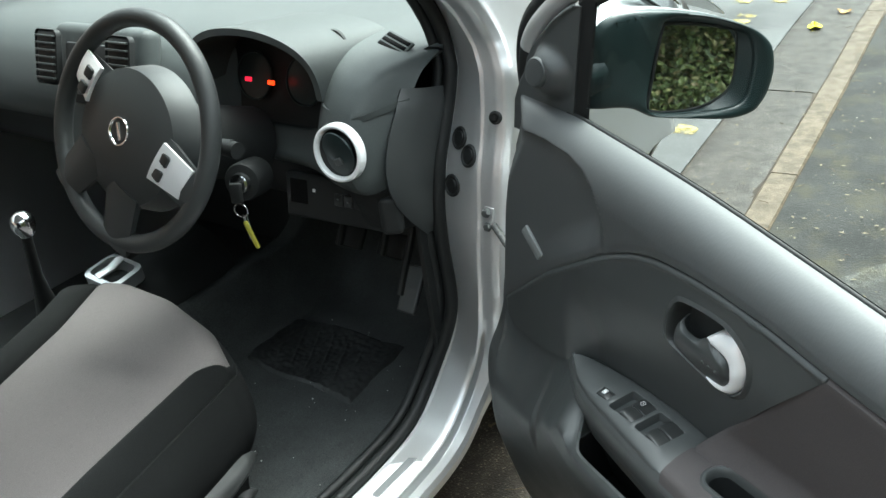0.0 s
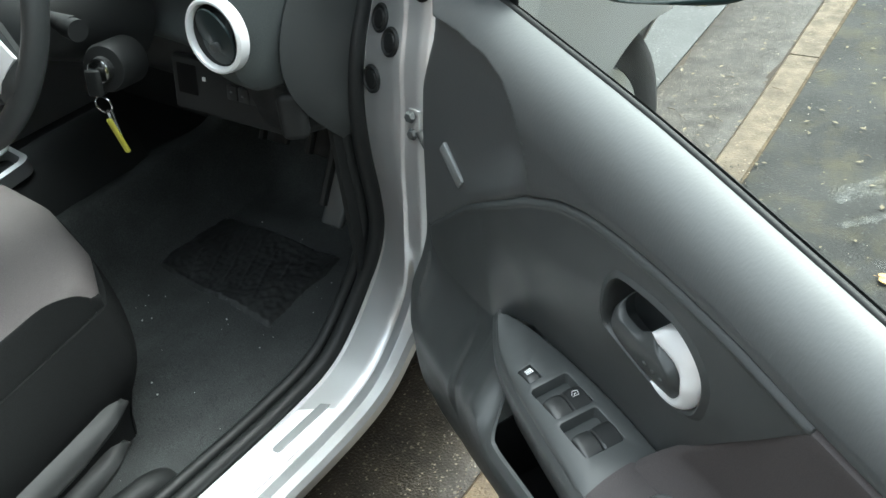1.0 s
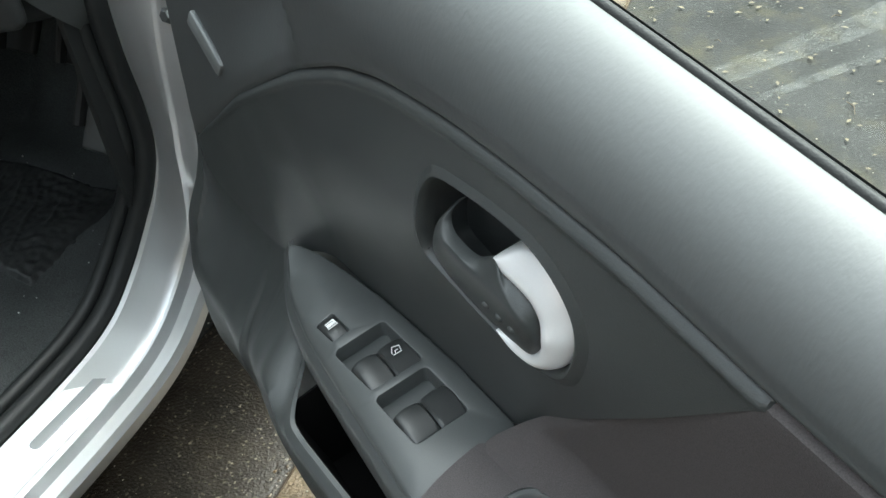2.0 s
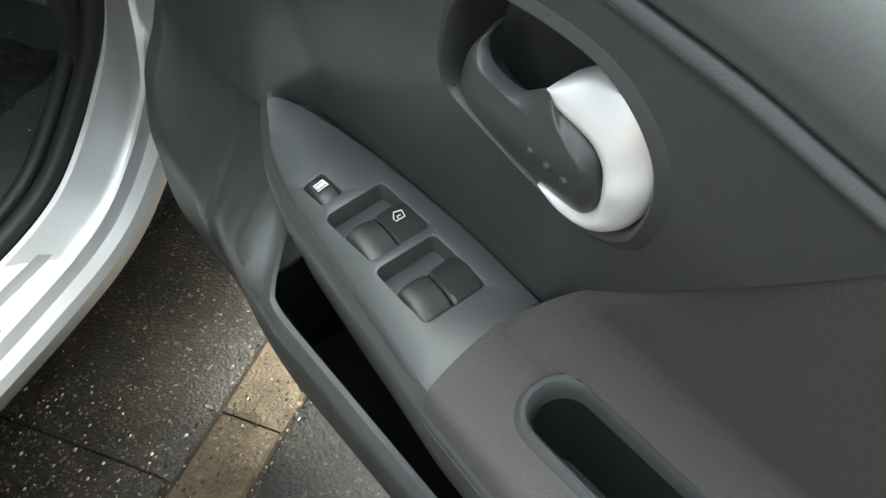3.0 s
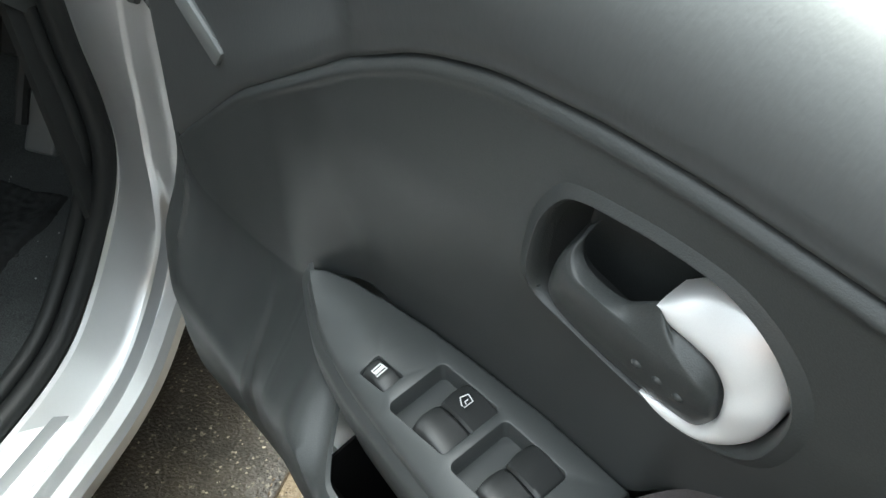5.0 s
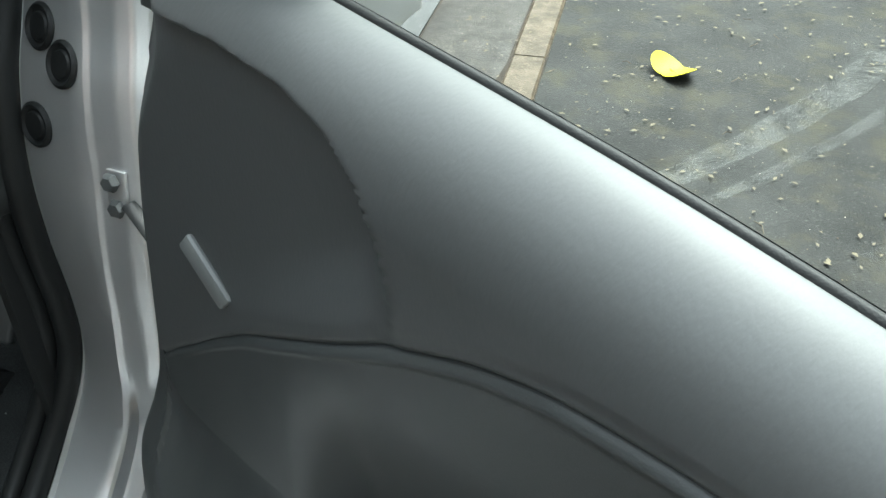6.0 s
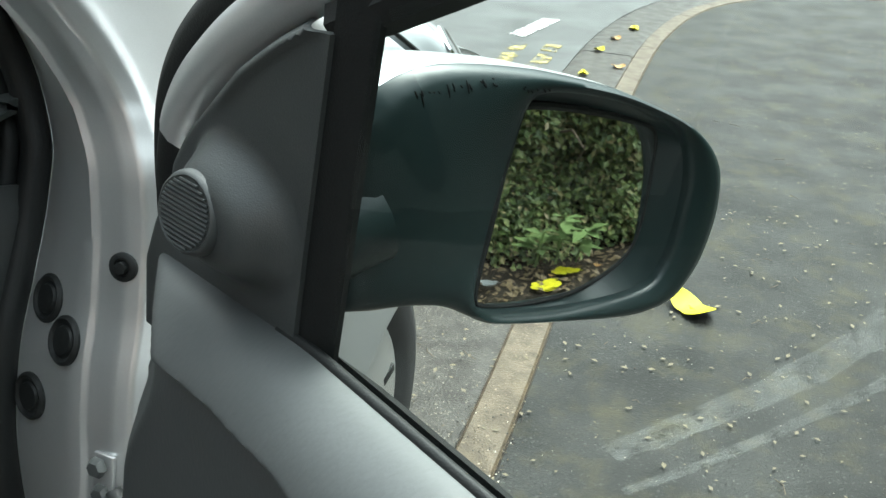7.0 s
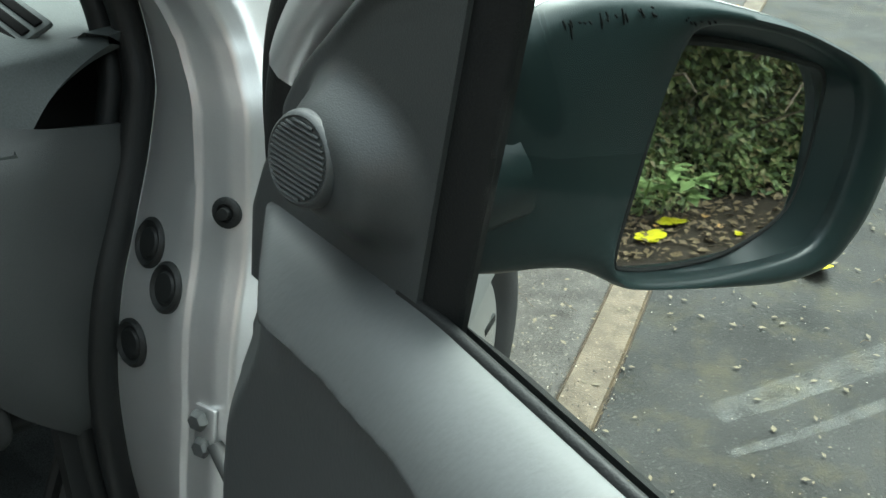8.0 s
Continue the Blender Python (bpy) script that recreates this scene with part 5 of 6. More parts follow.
# centre stack
stack = part("radio_console", block((0.30, 0.27, 0.05), facing((-0.05, 0.035, 0.95), (0, -0.95, 0.3)), 0.02, 4), DASH, dashboard, "centre stack with radio and vents")
for x in (-0.165, 0.07):
    m = facing((x, 0.0, 1.03), (0, -0.95, 0.3))
    v = part("centre_vent", block((0.075, 0.11, 0.012), m, 0.012, 3), BLACK, stack, "upright centre air vent")
    for k in range(7):
        part("vent_slat", block((0.062, 0.004, 0.010), m @ Matrix.Translation((0, -0.042 + 0.014 * k, 0.007)), 0.001), DASH, v)
RM = facing((-0.048, 0.006, 1.0), (0, -0.95, 0.3))
radio = part("radio", block((0.15, 0.12, 0.012), RM, 0.006), BLACK, stack, "black radio with rows of buttons")
for i in range(4):
    for j in range(3):
        part("button", block((0.026, 0.012, 0.006), RM @ Matrix.Translation((-0.052 + 0.035 * i, -0.035 + 0.026 * j, 0.008)), 0.0015), PLATE, radio)

# lower panel with small switches and the fuse cover
LP = facing((0.520, 0.055, 0.798), (0.05, -0.97, 0.2))
lower_panel = part("lower_panel", block((0.23, 0.085, 0.02), LP, 0.006, 3), BLACK, dashboard, "black switch panel under the vent")
for i in range(4):
    part("switch_blank", block((0.02, 0.022, 0.006), LP @ Matrix.Translation((0.0 + 0.022 * i + 0.012, 0.004, 0.011)), 0.002), BUTTON, lower_panel)
    part("switch_symbol", block((0.0045, 0.003, 0.001), LP @ Matrix.Translation((0.022 * i + 0.012, 0.006 - 0.003 * (i % 2), 0.0145)), 0.0003), PLATE_PALE, lower_panel)
part("coin_tray", block((0.04, 0.045, 0.004), LP @ Matrix.Translation((-0.082, 0.008, 0.0095)), 0.0015), VOID, lower_panel, "small black open tray")
part("tiny_mark", block((0.006, 0.006, 0.002), LP @ Matrix.Translation((-0.045, 0.014, 0.0115)), 0.0005), WHITE, lower_panel)
part("fuse_cover", block((0.04, 0.07, 0.025), facing((0.648, 0.048, 0.795), (0.55, -0.8, 0.1)), 0.012, 4), BLACK, dashboard, "dark grey fuse cover with a bevelled edge")
part("knee_panel", sheet(lambda s, t: (0.36 + 0.31 * s, 0.09 + 0.22 * t + 0.02 * math.sin(math.pi * s), 0.765 - 0.10 * t - 0.02 * math.sin(math.pi * t)), 16, 12, 0.012), BLACK, dashboard, "black knee panel")
part("kick_panel", sheet(lambda s, t: (0.652 + 0.012 * math.sin(math.pi * s), 0.10 + 0.4 * s, 0.34 + 0.42 * t), 16, 12, 0.01), BLACK, car, "black kick panel beside the pedals")

# ---- steering wheel ----
WC = Vector((0.352, -0.20, 1.008))
W = facing(WC, (0.03, -0.92, 0.39)) @ pose(0, 0, 0, 0, 0, -32)
W0 = facing(WC, (0.03, -0.92, 0.39))
rim_pts = [W @ Vector((0.180 * math.cos(a), 0.180 * math.sin(a), 0)) for a in np.linspace(0, 2 * math.pi, 72, endpoint=False)]
wheel = part("steering_wheel", tube(rim_pts, 0.0155, 16, closed=True), LEATHER, car, "dark grey four-spoke steering wheel")


def hub(s, t):
    a = 2 * math.pi * s
    r = 0.112 * (1 + 0.10 * math.cos(2 * a) - 0.10 * math.sin(a) + 0.02 * math.cos(3 * a + 1.5))
    k = t
    h = 0.027 - 0.024 * k ** 2.5 - 0.05 * step(0.92, 1.0, k)
    return W @ Vector((r * k * math.cos(a), r * k * math.sin(a) * 1.14, h))


part("airbag_cover", sheet(hub, 60, 24, 0.0), LEATHER, wheel, "dark grey padded airbag cover")
for sx in (-1, 1):
    def spoke(s, t, sx=sx):
        x = sx * (0.088 + 0.092 * s)
        w = 0.050 - 0.012 * s
        return W @ Vector((x, 0.018 + (t - 0.5) * 2 * w * 0.62 - 0.004 * s, 0.006 - 0.008 * s - 0.008 * (2 * t - 1) ** 2))
    part("spoke", sheet(spoke, 12, 10, 0.018), LEATHER, wheel)

    def inlay(s, t, sx=sx):
        x = sx * (0.096 + 0.062 * s)
        return W @ Vector((x, 0.020 + (t - 0.5) * (0.066 - 0.014 * s), 0.028 - 0.016 * s - 0.003 * (2 * t - 1) ** 2))
    inl = part("spoke_inlay", sheet(inlay, 10, 10, 0.006), SATIN, wheel, "satin silver spoke inlay with buttons")
    for j in (-1, 1):
        part("wheel_button", block((0.020, 0.020, 0.006), W @ Matrix.Translation((sx * 0.112, 0.018 + 0.014 * j, 0.0285)), 0.004, 3), BUTTON, inl)

    def low_spoke(s, t, sx=sx):
        a = Vector((sx * 0.045, -0.075, 0.006)).lerp(Vector((sx * 0.078, -0.172, 0.0)), s)
        return W @ (a + Vector(((t - 0.5) * (0.078 - 0.02 * s), 0, -0.006 * (2 * t - 1) ** 2)))
    part("spoke", sheet(low_spoke, 12, 8, 0.014), LEATHER, wheel)
badge = part("badge", tube([W @ Vector((0.021 * math.cos(a), 0.021 * math.sin(a), 0.026)) for a in np.linspace(0, 2 * math.pi, 32, endpoint=False)], 0.0035, 8, closed=True, flat=0.6), CHROME, wheel, "round chrome badge")
part("badge_bar", block((0.03, 0.008, 0.005), W @ Matrix.Translation((0, 0, 0.0255)) @ pose(0, 0, 0, 0, 0, -45), 0.0015), CHROME, badge)
part("column_shroud", tube([W0 @ Vector((0, -0.01, -0.01)), W0 @ Vector((0, -0.012, -0.10)), W0 @ Vector((0, -0.015, -0.26))], [0.05, 0.062, 0.068], 20), BLACK, car, "black steering column shroud")
stalk = part("light_stalk", tube([W0 @ Vector((0.05, 0.0, -0.06)), W0 @ Vector((0.12, -0.005, -0.062)), W0 @ Vector((0.165, -0.008, -0.06))], [0.008, 0.010, 0.014], 12), BLACK, car, "black light stalk with a ribbed grey end")
part("stalk_end", tube([W0 @ Vector((0.150, -0.008, -0.06)), W0 @ Vector((0.178, -0.010, -0.057))], 0.0135, 14), BLACK, stalk, "ribbed grey twist end")

# ignition and key
IG = facing((0.436, -0.075, 0.878), (0.35, -0.86, 0.2))
part("ignition_lock", lathe([(0.034, -0.05), (0.034, 0.0), (0.031, 0.006), (0.018, 0.008), (0.016, 0.016), (0.012, 0.018), (0.0, 0.018)], IG, 28), BLACK, car, "black ignition lock surround")
part("lock_face", lathe([(0.0165, 0.010), (0.0165, 0.019), (0.013, 0.021), (0.0, 0.021)], IG, 24), CHROME, car, "worn metal lock barrel")
key = tagged(new("car_key"), "car key in the ignition with a yellow fob on a ring", "key")
key.matrix_world = Matrix.Translation((0.445, -0.095, 0.87))
bpy.context.view_layer.update()


def keyed(name, bm, mat, label=""):
    bm.transform(key.matrix_world.inverted())
    return part(name, bm, mat, key, label)


keyed("key_head", block((0.022, 0.036, 0.009), IG @ Matrix.Translation((0.002, -0.012, 0.034)), 0.004, 3), BLACK, "black plastic key head")
RG = Vector((0.446, -0.102, 0.838))
keyed("key_ring", tube([RG + Vector((0.012 * math.cos(a), 0.004 * math.cos(a), 0.012 * math.sin(a))) for a in np.linspace(0, 2 * math.pi, 28, endpoint=False)], 0.0013, 8, closed=True), CHROME, "steel split ring")
keyed("fob", block((0.0085, 0.004, 0.054), Matrix.Translation(RG + Vector((0.017, -0.004, -0.042))) @ pose(0, 0, 0, 0, -14, 25), 0.003, 3), YELLOW, "bright yellow key fob")
keyed("spare_key", block((0.010, 0.004, 0.05), Matrix.Translation(RG + Vector((0.004, 0.004, -0.034))) @ pose(0, 0, 0, 0, -4, 10), 0.0015), CHROME, "second metal key")

# pedals
for x, y, z, w, h in ((0.518, 0.165, 0.50, 0.045, 0.10), (0.40, 0.26, 0.53, 0.075, 0.055), (0.28, 0.26, 0.53, 0.075, 0.055)):
    ped = part("pedal", block((w, h, 0.014), facing((x, y + 0.05, z + 0.02), (0, -0.8, 0.6)), 0.005, 3), PLATE if x > 0.5 else BLACK, car, "worn dark rubber pedal")
    part("pedal_arm", tube([(x, y + 0.01, z + h * 0.3), (x, y + 0.08, z + 0.14), (x, y + 0.12, z + 0.3)], 0.008, 8), BLACK, ped)

# ---- centre console ----
console = part("centre_console", sheet(lambda s, t: (-0.21 + 0.20 * s, -0.9 + 1.1 * t, 0.30 + 0.20 * math.sin(math.pi * (0.06 + 0.88 * s)) ** 0.35 + 0.05 * step(-0.35, 0.1, -0.9 + 1.1 * t)), 20, 40, 0.006), BLACK, car, "black centre console")
CUP = facing((-0.095, -0.05, 0.572), (0.1, -0.12, 1), (0, 1, 0)) @ Matrix.Diagonal((0.55, 0.66, 1, 1))
ringm = bmesh.new()
ol, il = rounded(-0.10, 0.10, -0.075, 0.06, 0.035, 6), rounded(-0.08, 0.08, -0.058, 0.043, 0.025, 6)
la = [[ringm.verts.new(CUP @ Vector((x, y, h))) for x, y in l] for l, h in ((ol, -0.03), (ol, 0.0), (il, 0.002), (il, -0.05))]
for A, B in zip(la, la[1:]):
    for i in range(len(A)):
        ringm.faces.new((A[i - 1], A[i], B[i], B[i - 1]))
ringm.faces.new(la[-1])
cupr = part("cup_holder", ringm, SILVER_DULL, console, "silver-rimmed cup holder")
part("cup_floor", slab(rounded(-0.081, 0.081, -0.059, 0.044, 0.025, 6), [], lambda x, y, h: CUP @ Vector((x, y, -0.035 + h)), 0.01), BLACK, cupr)
part("cup_divider", tube([CUP @ Vector((-0.02, -0.06, 0.002)), CUP @ Vector((-0.005, -0.01, 0.006)), CUP @ Vector((-0.03, 0.045, 0.002))], 0.012, 10, flat=0.5), SATIN, cupr)
gear = part("gear_lever", tube([(-0.10, -0.22, 0.5), (-0.06, -0.235, 0.66), (-0.02, -0.245, 0.775)], [0.035, 0.012, 0.010], 14), BLACK, car, "gear lever with a silver-topped ball")
part("gear_knob", lathe([(0.0, -0.03), (0.015, -0.026), (0.022, -0.01), (0.023, 0.002), (0.019, 0.014), (0.010, 0.021), (0.0, 0.022)], facing((-0.012, -0.247, 0.797), (0.1, -0.1, 1), (0, 1, 0)), 24), CHROME, gear, "polished metal gear knob")
brake = part("handbrake", tube([(-0.10, -0.62, 0.50), (-0.085, -0.45, 0.56), (-0.08, -0.36, 0.585)], [0.018, 0.018, 0.014], 12), BLACK, car, "black handbrake lever")
part("brake_button", tube([(-0.08, -0.36, 0.585), (-0.078, -0.345, 0.588)], 0.008, 10), CHROME, brake)

# ---- driver's seat ----
def seat_front(x):
    return curve(x, (-0.06, -0.19), (0.0, -0.135), (0.07, -0.112), (0.2, -0.118), (0.36, -0.16), (0.47, -0.222), (0.55, -0.31))


def seat_top(x, y):
    d = seat_front(x) - y
    z = 0.632 - 0.10 * max(0, d) ** 1.2 * 0.5
    R = 0.055
    if d < R:
        z -= R - math.sqrt(max(0, R * R - (R - d) ** 2))
    return z


def grey_left(y):
    return curve(y, (-0.8, 0.17), (-0.46, 0.135), (-0.3, 0.085), (-0.14, 0.01))


def grey_right(y):
    return curve(y, (-0.8, 0.56), (-0.57, 0.515), (-0.36, 0.490), (-0.2, 0.484))


def cushion(s, t):
    y = -0.85 + (-0.118 + 0.85) * (1 - (1 - t) ** 1.3)
    x0, x1 = grey_left(y), grey_right(y)
    x = x0 + (x1 - x0) * s
    y = min(y, seat_front(x) - 0.001) if t > 0.5 else y
    yy = -0.85 + (seat_front(x) - 0.001 + 0.85) * (1 - (1 - t) ** 1.3)
    x0, x1 = grey_left(yy), grey_right(yy)
    x = x0 + (x1 - x0) * s
    yy = min(yy, seat_front(x) - 0.0005)
    z = seat_top(x, yy) - 0.012 * (1 - step(0, 0.035, min(s, 1 - s))) - 0.03 * step(0.93, 1.0, s) * step(-0.275, -0.235, yy)
    return (x, yy, z)


seat = part("driver_seat", sheet(cushion, 50, 60, 0.03, (0, 0, -1)), FABRIC_GREY, car, "driver's seat, grey cloth centre with dark bolsters")


def bolster(sgn):
    def fn(s, t):
        y = -0.85 + 0.85 * t
        edge = (grey_right(y) if sgn > 0 else grey_left(y))
        x0 = edge
        yend = seat_front(x0 + sgn * 0.03) - 0.004
        y = -0.85 + (yend + 0.85) * (1 - (1 - t) ** 1.3)
        x0 = grey_right(y) if sgn > 0 else grey_left(y)
        a = math.pi * (0.0 + 0.62 * s)
        wid = 0.088 if sgn > 0 else 0.11
        taper = 1 - 0.75 * step(yend - 0.10, yend, y) ** 2
        x = x0 + sgn * wid * (1 - math.cos(a)) * 0.62 * taper
        up = 0.022 if sgn > 0 else 0.045
        z = seat_top(x0, y) - 0.008 + up * math.sin(a) * taper - 0.15 * max(0, s - 0.45) ** 1.3 * 2
        return (x, y - 0.02 * s, z)
    return sheet(fn, 24, 50, 0.02, (0, 0, -1))


part("bolster", bolster(-1), FABRIC_DARK, seat, "dark cloth side bolster")
SIDE = smooth_path([(0.474, -0.225, 0), (0.488, -0.262, 0), (0.505, -0.34, 0), (0.538, -0.5, 0), (0.57, -0.68, 0), (0.595, -0.86, 0)], 60)


def side_bolster(s, t):
    p = SIDE[round(s * 60)]
    y = -0.225 - (0.86 - 0.225) * s
    q = Vector((grey_right(y) - 0.004, y, 0))
    m = q.lerp(p, t)
    z0 = seat_top(q.x, min(y, seat_front(q.x) - 0.02)) - 0.012
    full = step(0.0, 0.2, s)
    z = z0 + (0.032 * math.sin(math.pi * t ** 0.8) - 0.024 * t ** 3) * (0.05 + 0.95 * full)
    return (m.x, m.y, z)


part("bolster", sheet(side_bolster, 60, 20, 0.02, (0, 0, -1)), FABRIC_DARK, seat, "dark cloth side bolster")
SKIRT = smooth_path([(-0.06, -0.20, 0), (0.0, -0.145, 0), (0.07, -0.12, 0), (0.2, -0.126, 0), (0.36, -0.168, 0), (0.470, -0.220, 0), (0.489, -0.266, 0), (0.505, -0.342, 0), (0.538, -0.5, 0), (0.57, -0.68, 0), (0.595, -0.86, 0)], 110)


def skirt(s, t):
    i = round(s * 110)
    p = SKIRT[i]
    d = (SKIRT[min(i + 1, 110)] - SKIRT[max(i - 1, 0)]).normalized()
    out = Vector((-d.y, d.x, 0))
    p = p + out * (0.012 * math.sin(math.pi * min(1, t * 1.6)) - 0.035 * step(0.35, 1.0, t) - 0.004)
    return (p.x, p.y, 0.586 - 0.257 * t)


part("seat_skirt", sheet(skirt, 110, 24, 0.01), FABRIC_DARK, seat, "dark cloth front and side of the cushion")
for z0, y0 in ((0.49, -0.285), (0.425, -0.305)):
    def ledge(s, t, z0=z0, y0=y0):
        y = y0 - 0.36 * s
        return (0.548 + 0.055 * s + 0.014 * math.sin(math.pi * t) * step(0, 0.12, s), y, z0 - 0.012 * s - (0.006 + 0.026 * step(0, 0.35, s)) * (t - 0.2))
    part("seat_ledge", sheet(ledge, 30, 8, 0.012), BLACK, seat, "grey plastic strip along the seat valance")
part("seat_lever", tube(smooth_path([(0.545, -0.50, 0.33), (0.565, -0.40, 0.345), (0.565, -0.31, 0.335), (0.555, -0.262, 0.30)], 14), [0.02] * 9 + [0.022] * 4 + [0.018, 0.01], 12), BLACK, seat, "black seat height lever")
part("backrest", sheet(lambda s, t: (0.05 + 0.50 * s, -0.80 - 0.16 * t - 0.05 * math.sin(math.pi * s), 0.56 + 0.62 * t), 20, 20, 0.09), FABRIC_DARK, seat, "dark cloth backrest")


# ---- hedge across the footway, seen in the door mirror ----
LEAF = material("hedge_leaf", (0.09, 0.115, 0.04), 0.5, 0, 0.25, 60, 0.2, 0.35, 14, tint=(0.2, 0.19, 0.085))
_n, _l = LEAF.node_tree.nodes, LEAF.node_tree.links
_geo, _ramp = _n.new("ShaderNodeNewGeometry"), _n.new("ShaderNodeValToRGB")
_ramp.color_ramp.elements[0].color, _ramp.color_ramp.elements[0].position = (0.05, 0.075, 0.022, 1), 0.0
_ramp.color_ramp.elements[1].color, _ramp.color_ramp.elements[1].position = (0.27, 0.22, 0.11, 1), 1.0
for _at, _col in ((0.45, (0.11, 0.15, 0.045, 1)), (0.75, (0.19, 0.22, 0.075, 1))):
    _ramp.color_ramp.elements.new(_at).color = _col
_l.new(_geo.outputs["Random Per Island"], _ramp.inputs["Fac"])
_l.new(_ramp.outputs["Color"], _n["Principled BSDF"].inputs["Base Color"])
TWIG = material("hedge_twig", (0.09, 0.065, 0.04), 0.8, 0, 0.2, 200, 0.4)
FALLEN = material("fallen_yellow_leaf", (0.5, 0.46, 0.015), 0.55, 0, 0.15, 400, 0.4, 0.25, 40, spec=0.25)
FALLEN_BROWN = material("fallen_brown_leaf", (0.35, 0.2, 0.06), 0.6, 0, 0.15, 400, 0.4, 0.3, 40)
HEDGE_X = 3.28


def add_leaf(bm, p, d, up, size):
    d, up = Vector(d).normalized(), Vector(up)
    side = d.cross(up).normalized() if d.cross(up).length > 1e-4 else Vector((1, 0, 0))
    nrm = side.cross(d)
    p = Vector(p)
    a, b = bm.verts.new(p), bm.verts.new(p + d * size)
    m1 = bm.verts.new(p + d * size * 0.45 + side * size * 0.26 + nrm * size * 0.08)
    m2 = bm.verts.new(p + d * size * 0.45 - side * size * 0.26 + nrm * size * 0.08)
    bm.faces.new((a, m1, b))
    bm.faces.new((a, b, m2))


thing("verge", sheet(lambda s, t: (HEDGE_X - 0.4 + 2.9 * s, -8 + 20 * t, KERB_UP + 0.02 + 0.25 * step(0.12, 0.6, s) + 0.03 * noise.noise((s * 8, t * 40, 0))), 30, 120, 0.2, (0, 0, -1)), SOIL, "dark damp earth bank under the hedge", "earth", kind="structure")
verts, faces = [], []
rng = np.random.default_rng(4)
for count in range(110000):
    near = count < 75000
    y = rng.uniform(0.1, 1.9) if near else rng.uniform(-7.5, 11)
    z = 0.03 + (1.1 if near else 2.6) * rng.random() ** 0.9
    if not near and 0.0 < y < 2.0:
        z = 1.0 + 0.62 * z
    depth = 0.42 * noise.noise((y * 1.6, z * 1.9, 3)) + 0.2 * noise.noise((y * 5, z * 5, 7))
    x = HEDGE_X + 0.12 + 0.5 * depth + 0.35 * rng.random() ** 1.5
    s = rng.uniform(0.014, 0.042) if near else rng.uniform(0.06, 0.12)
    d = Vector((-0.55 + rng.normal() * 0.5, rng.normal() * 0.7, -0.25 + rng.normal() * 0.5)).normalized()
    up = Vector((rng.normal() * 0.5 - 0.5, rng.normal() * 0.5, 1)).normalized()
    side = d.cross(up).normalized()
    nrm = side.cross(d)
    p = Vector((x, y, z))
    i = len(verts)
    verts += [p, p + d * s * 0.5 + side * s * 0.27 + nrm * s * 0.1, p + d * s, p + d * s * 0.5 - side * s * 0.27 + nrm * s * 0.1]
    faces += [(i, i + 1, i + 2), (i, i + 2, i + 3)]
me = bpy.data.meshes.new("hedge_leaves")
me.from_pydata([tuple(v) for v in verts], [], faces)
me.materials.append(LEAF)
tagged(new("hedge", me), "overgrown green and brown hedge along the footway", "hedge", kind="stuff")
twigs = bmesh.new()
for _ in range(220):
    y, z = random.uniform(0, 3), random.uniform(0.05, 1.5)
    x = HEDGE_X + random.uniform(-0.05, 0.5)
    a = Vector((x + 0.15, y, z))
    b = a + Vector((random.uniform(-0.3, 0.05), random.uniform(-0.25, 0.25), random.uniform(-0.1, 0.45)))
    tube([a, a.lerp(b, 0.5) + Vector((0, 0, 0.03)), b], [0.006, 0.004, 0.002], 5, bm=twigs)
thing("hedge_twigs", twigs, TWIG, "thin bare brown twigs through the hedge", "twigs", kind="stuff")
# backing sheet added behind the leaves, its dark colour painting the shade between them
thing("hedge_shade_sheet", sheet(lambda s, t: (HEDGE_X + 0.75 + 0.1 * noise.noise((s * 20, t * 4, 0)), -8 + 20 * s, 0.1 + 2.7 * t), 60, 12, 0.2), SOIL, "dark earth-coloured sheet painting the shade inside the hedge", "hedge", kind="stuff")
PLANT = material("young_plant_leaf", (0.17, 0.24, 0.085), 0.45, 0, 0.1, 300, 0.2, 0.2, 12)
for k, (y, z) in enumerate(((0.94, 0.20), (1.01, 0.25), (1.08, 0.19))):
    bm = bmesh.new()
    base = Vector((HEDGE_X + 0.03, y, 0.05))
    tip = Vector((HEDGE_X - 0.05, y, z))
    tube([base, base.lerp(tip, 0.5), tip], 0.004, 6, bm=bm)
    for q in range(12):
        a = random.uniform(0, 6.28)
        add_leaf(bm, base.lerp(tip, random.uniform(0.45, 1)), (math.cos(a) - 0.5, math.sin(a), random.uniform(-0.3, 0.4)), (0, 0, 1), random.uniform(0.06, 0.095))
    thing("young_plant", bm, PLANT, "young bright green plant at the foot of the hedge", "plant", "plants under the hedge")


LITTER = material("dead_leaf_litter", (0.10, 0.065, 0.035), 0.75, 0, 0.3, 150, 0.3, 0.4, 25, tint=(0.13, 0.095, 0.045))
litter = bmesh.new()
for _ in range(1600):
    x, y = HEDGE_X + random.uniform(-0.3, 0.3), random.uniform(0.1, 1.9)
    s = (x - HEDGE_X + 0.4) / 2.9
    z = KERB_UP + 0.026 + 0.25 * step(0.12, 0.6, s) + 0.03 * noise.noise((s * 8, (y + 8) * 2, 0))
    a = random.uniform(0, 6.28)
    add_leaf(litter, (x, y, z), (math.cos(a), math.sin(a), random.uniform(-0.1, 0.5)), (random.uniform(-0.6, 0.6), random.uniform(-0.6, 0.6), 1), random.uniform(0.012, 0.04))
thing("leaf_litter", litter, LITTER, "brown dead leaves littering the earth under the hedge", "leaf litter", kind="stuff")

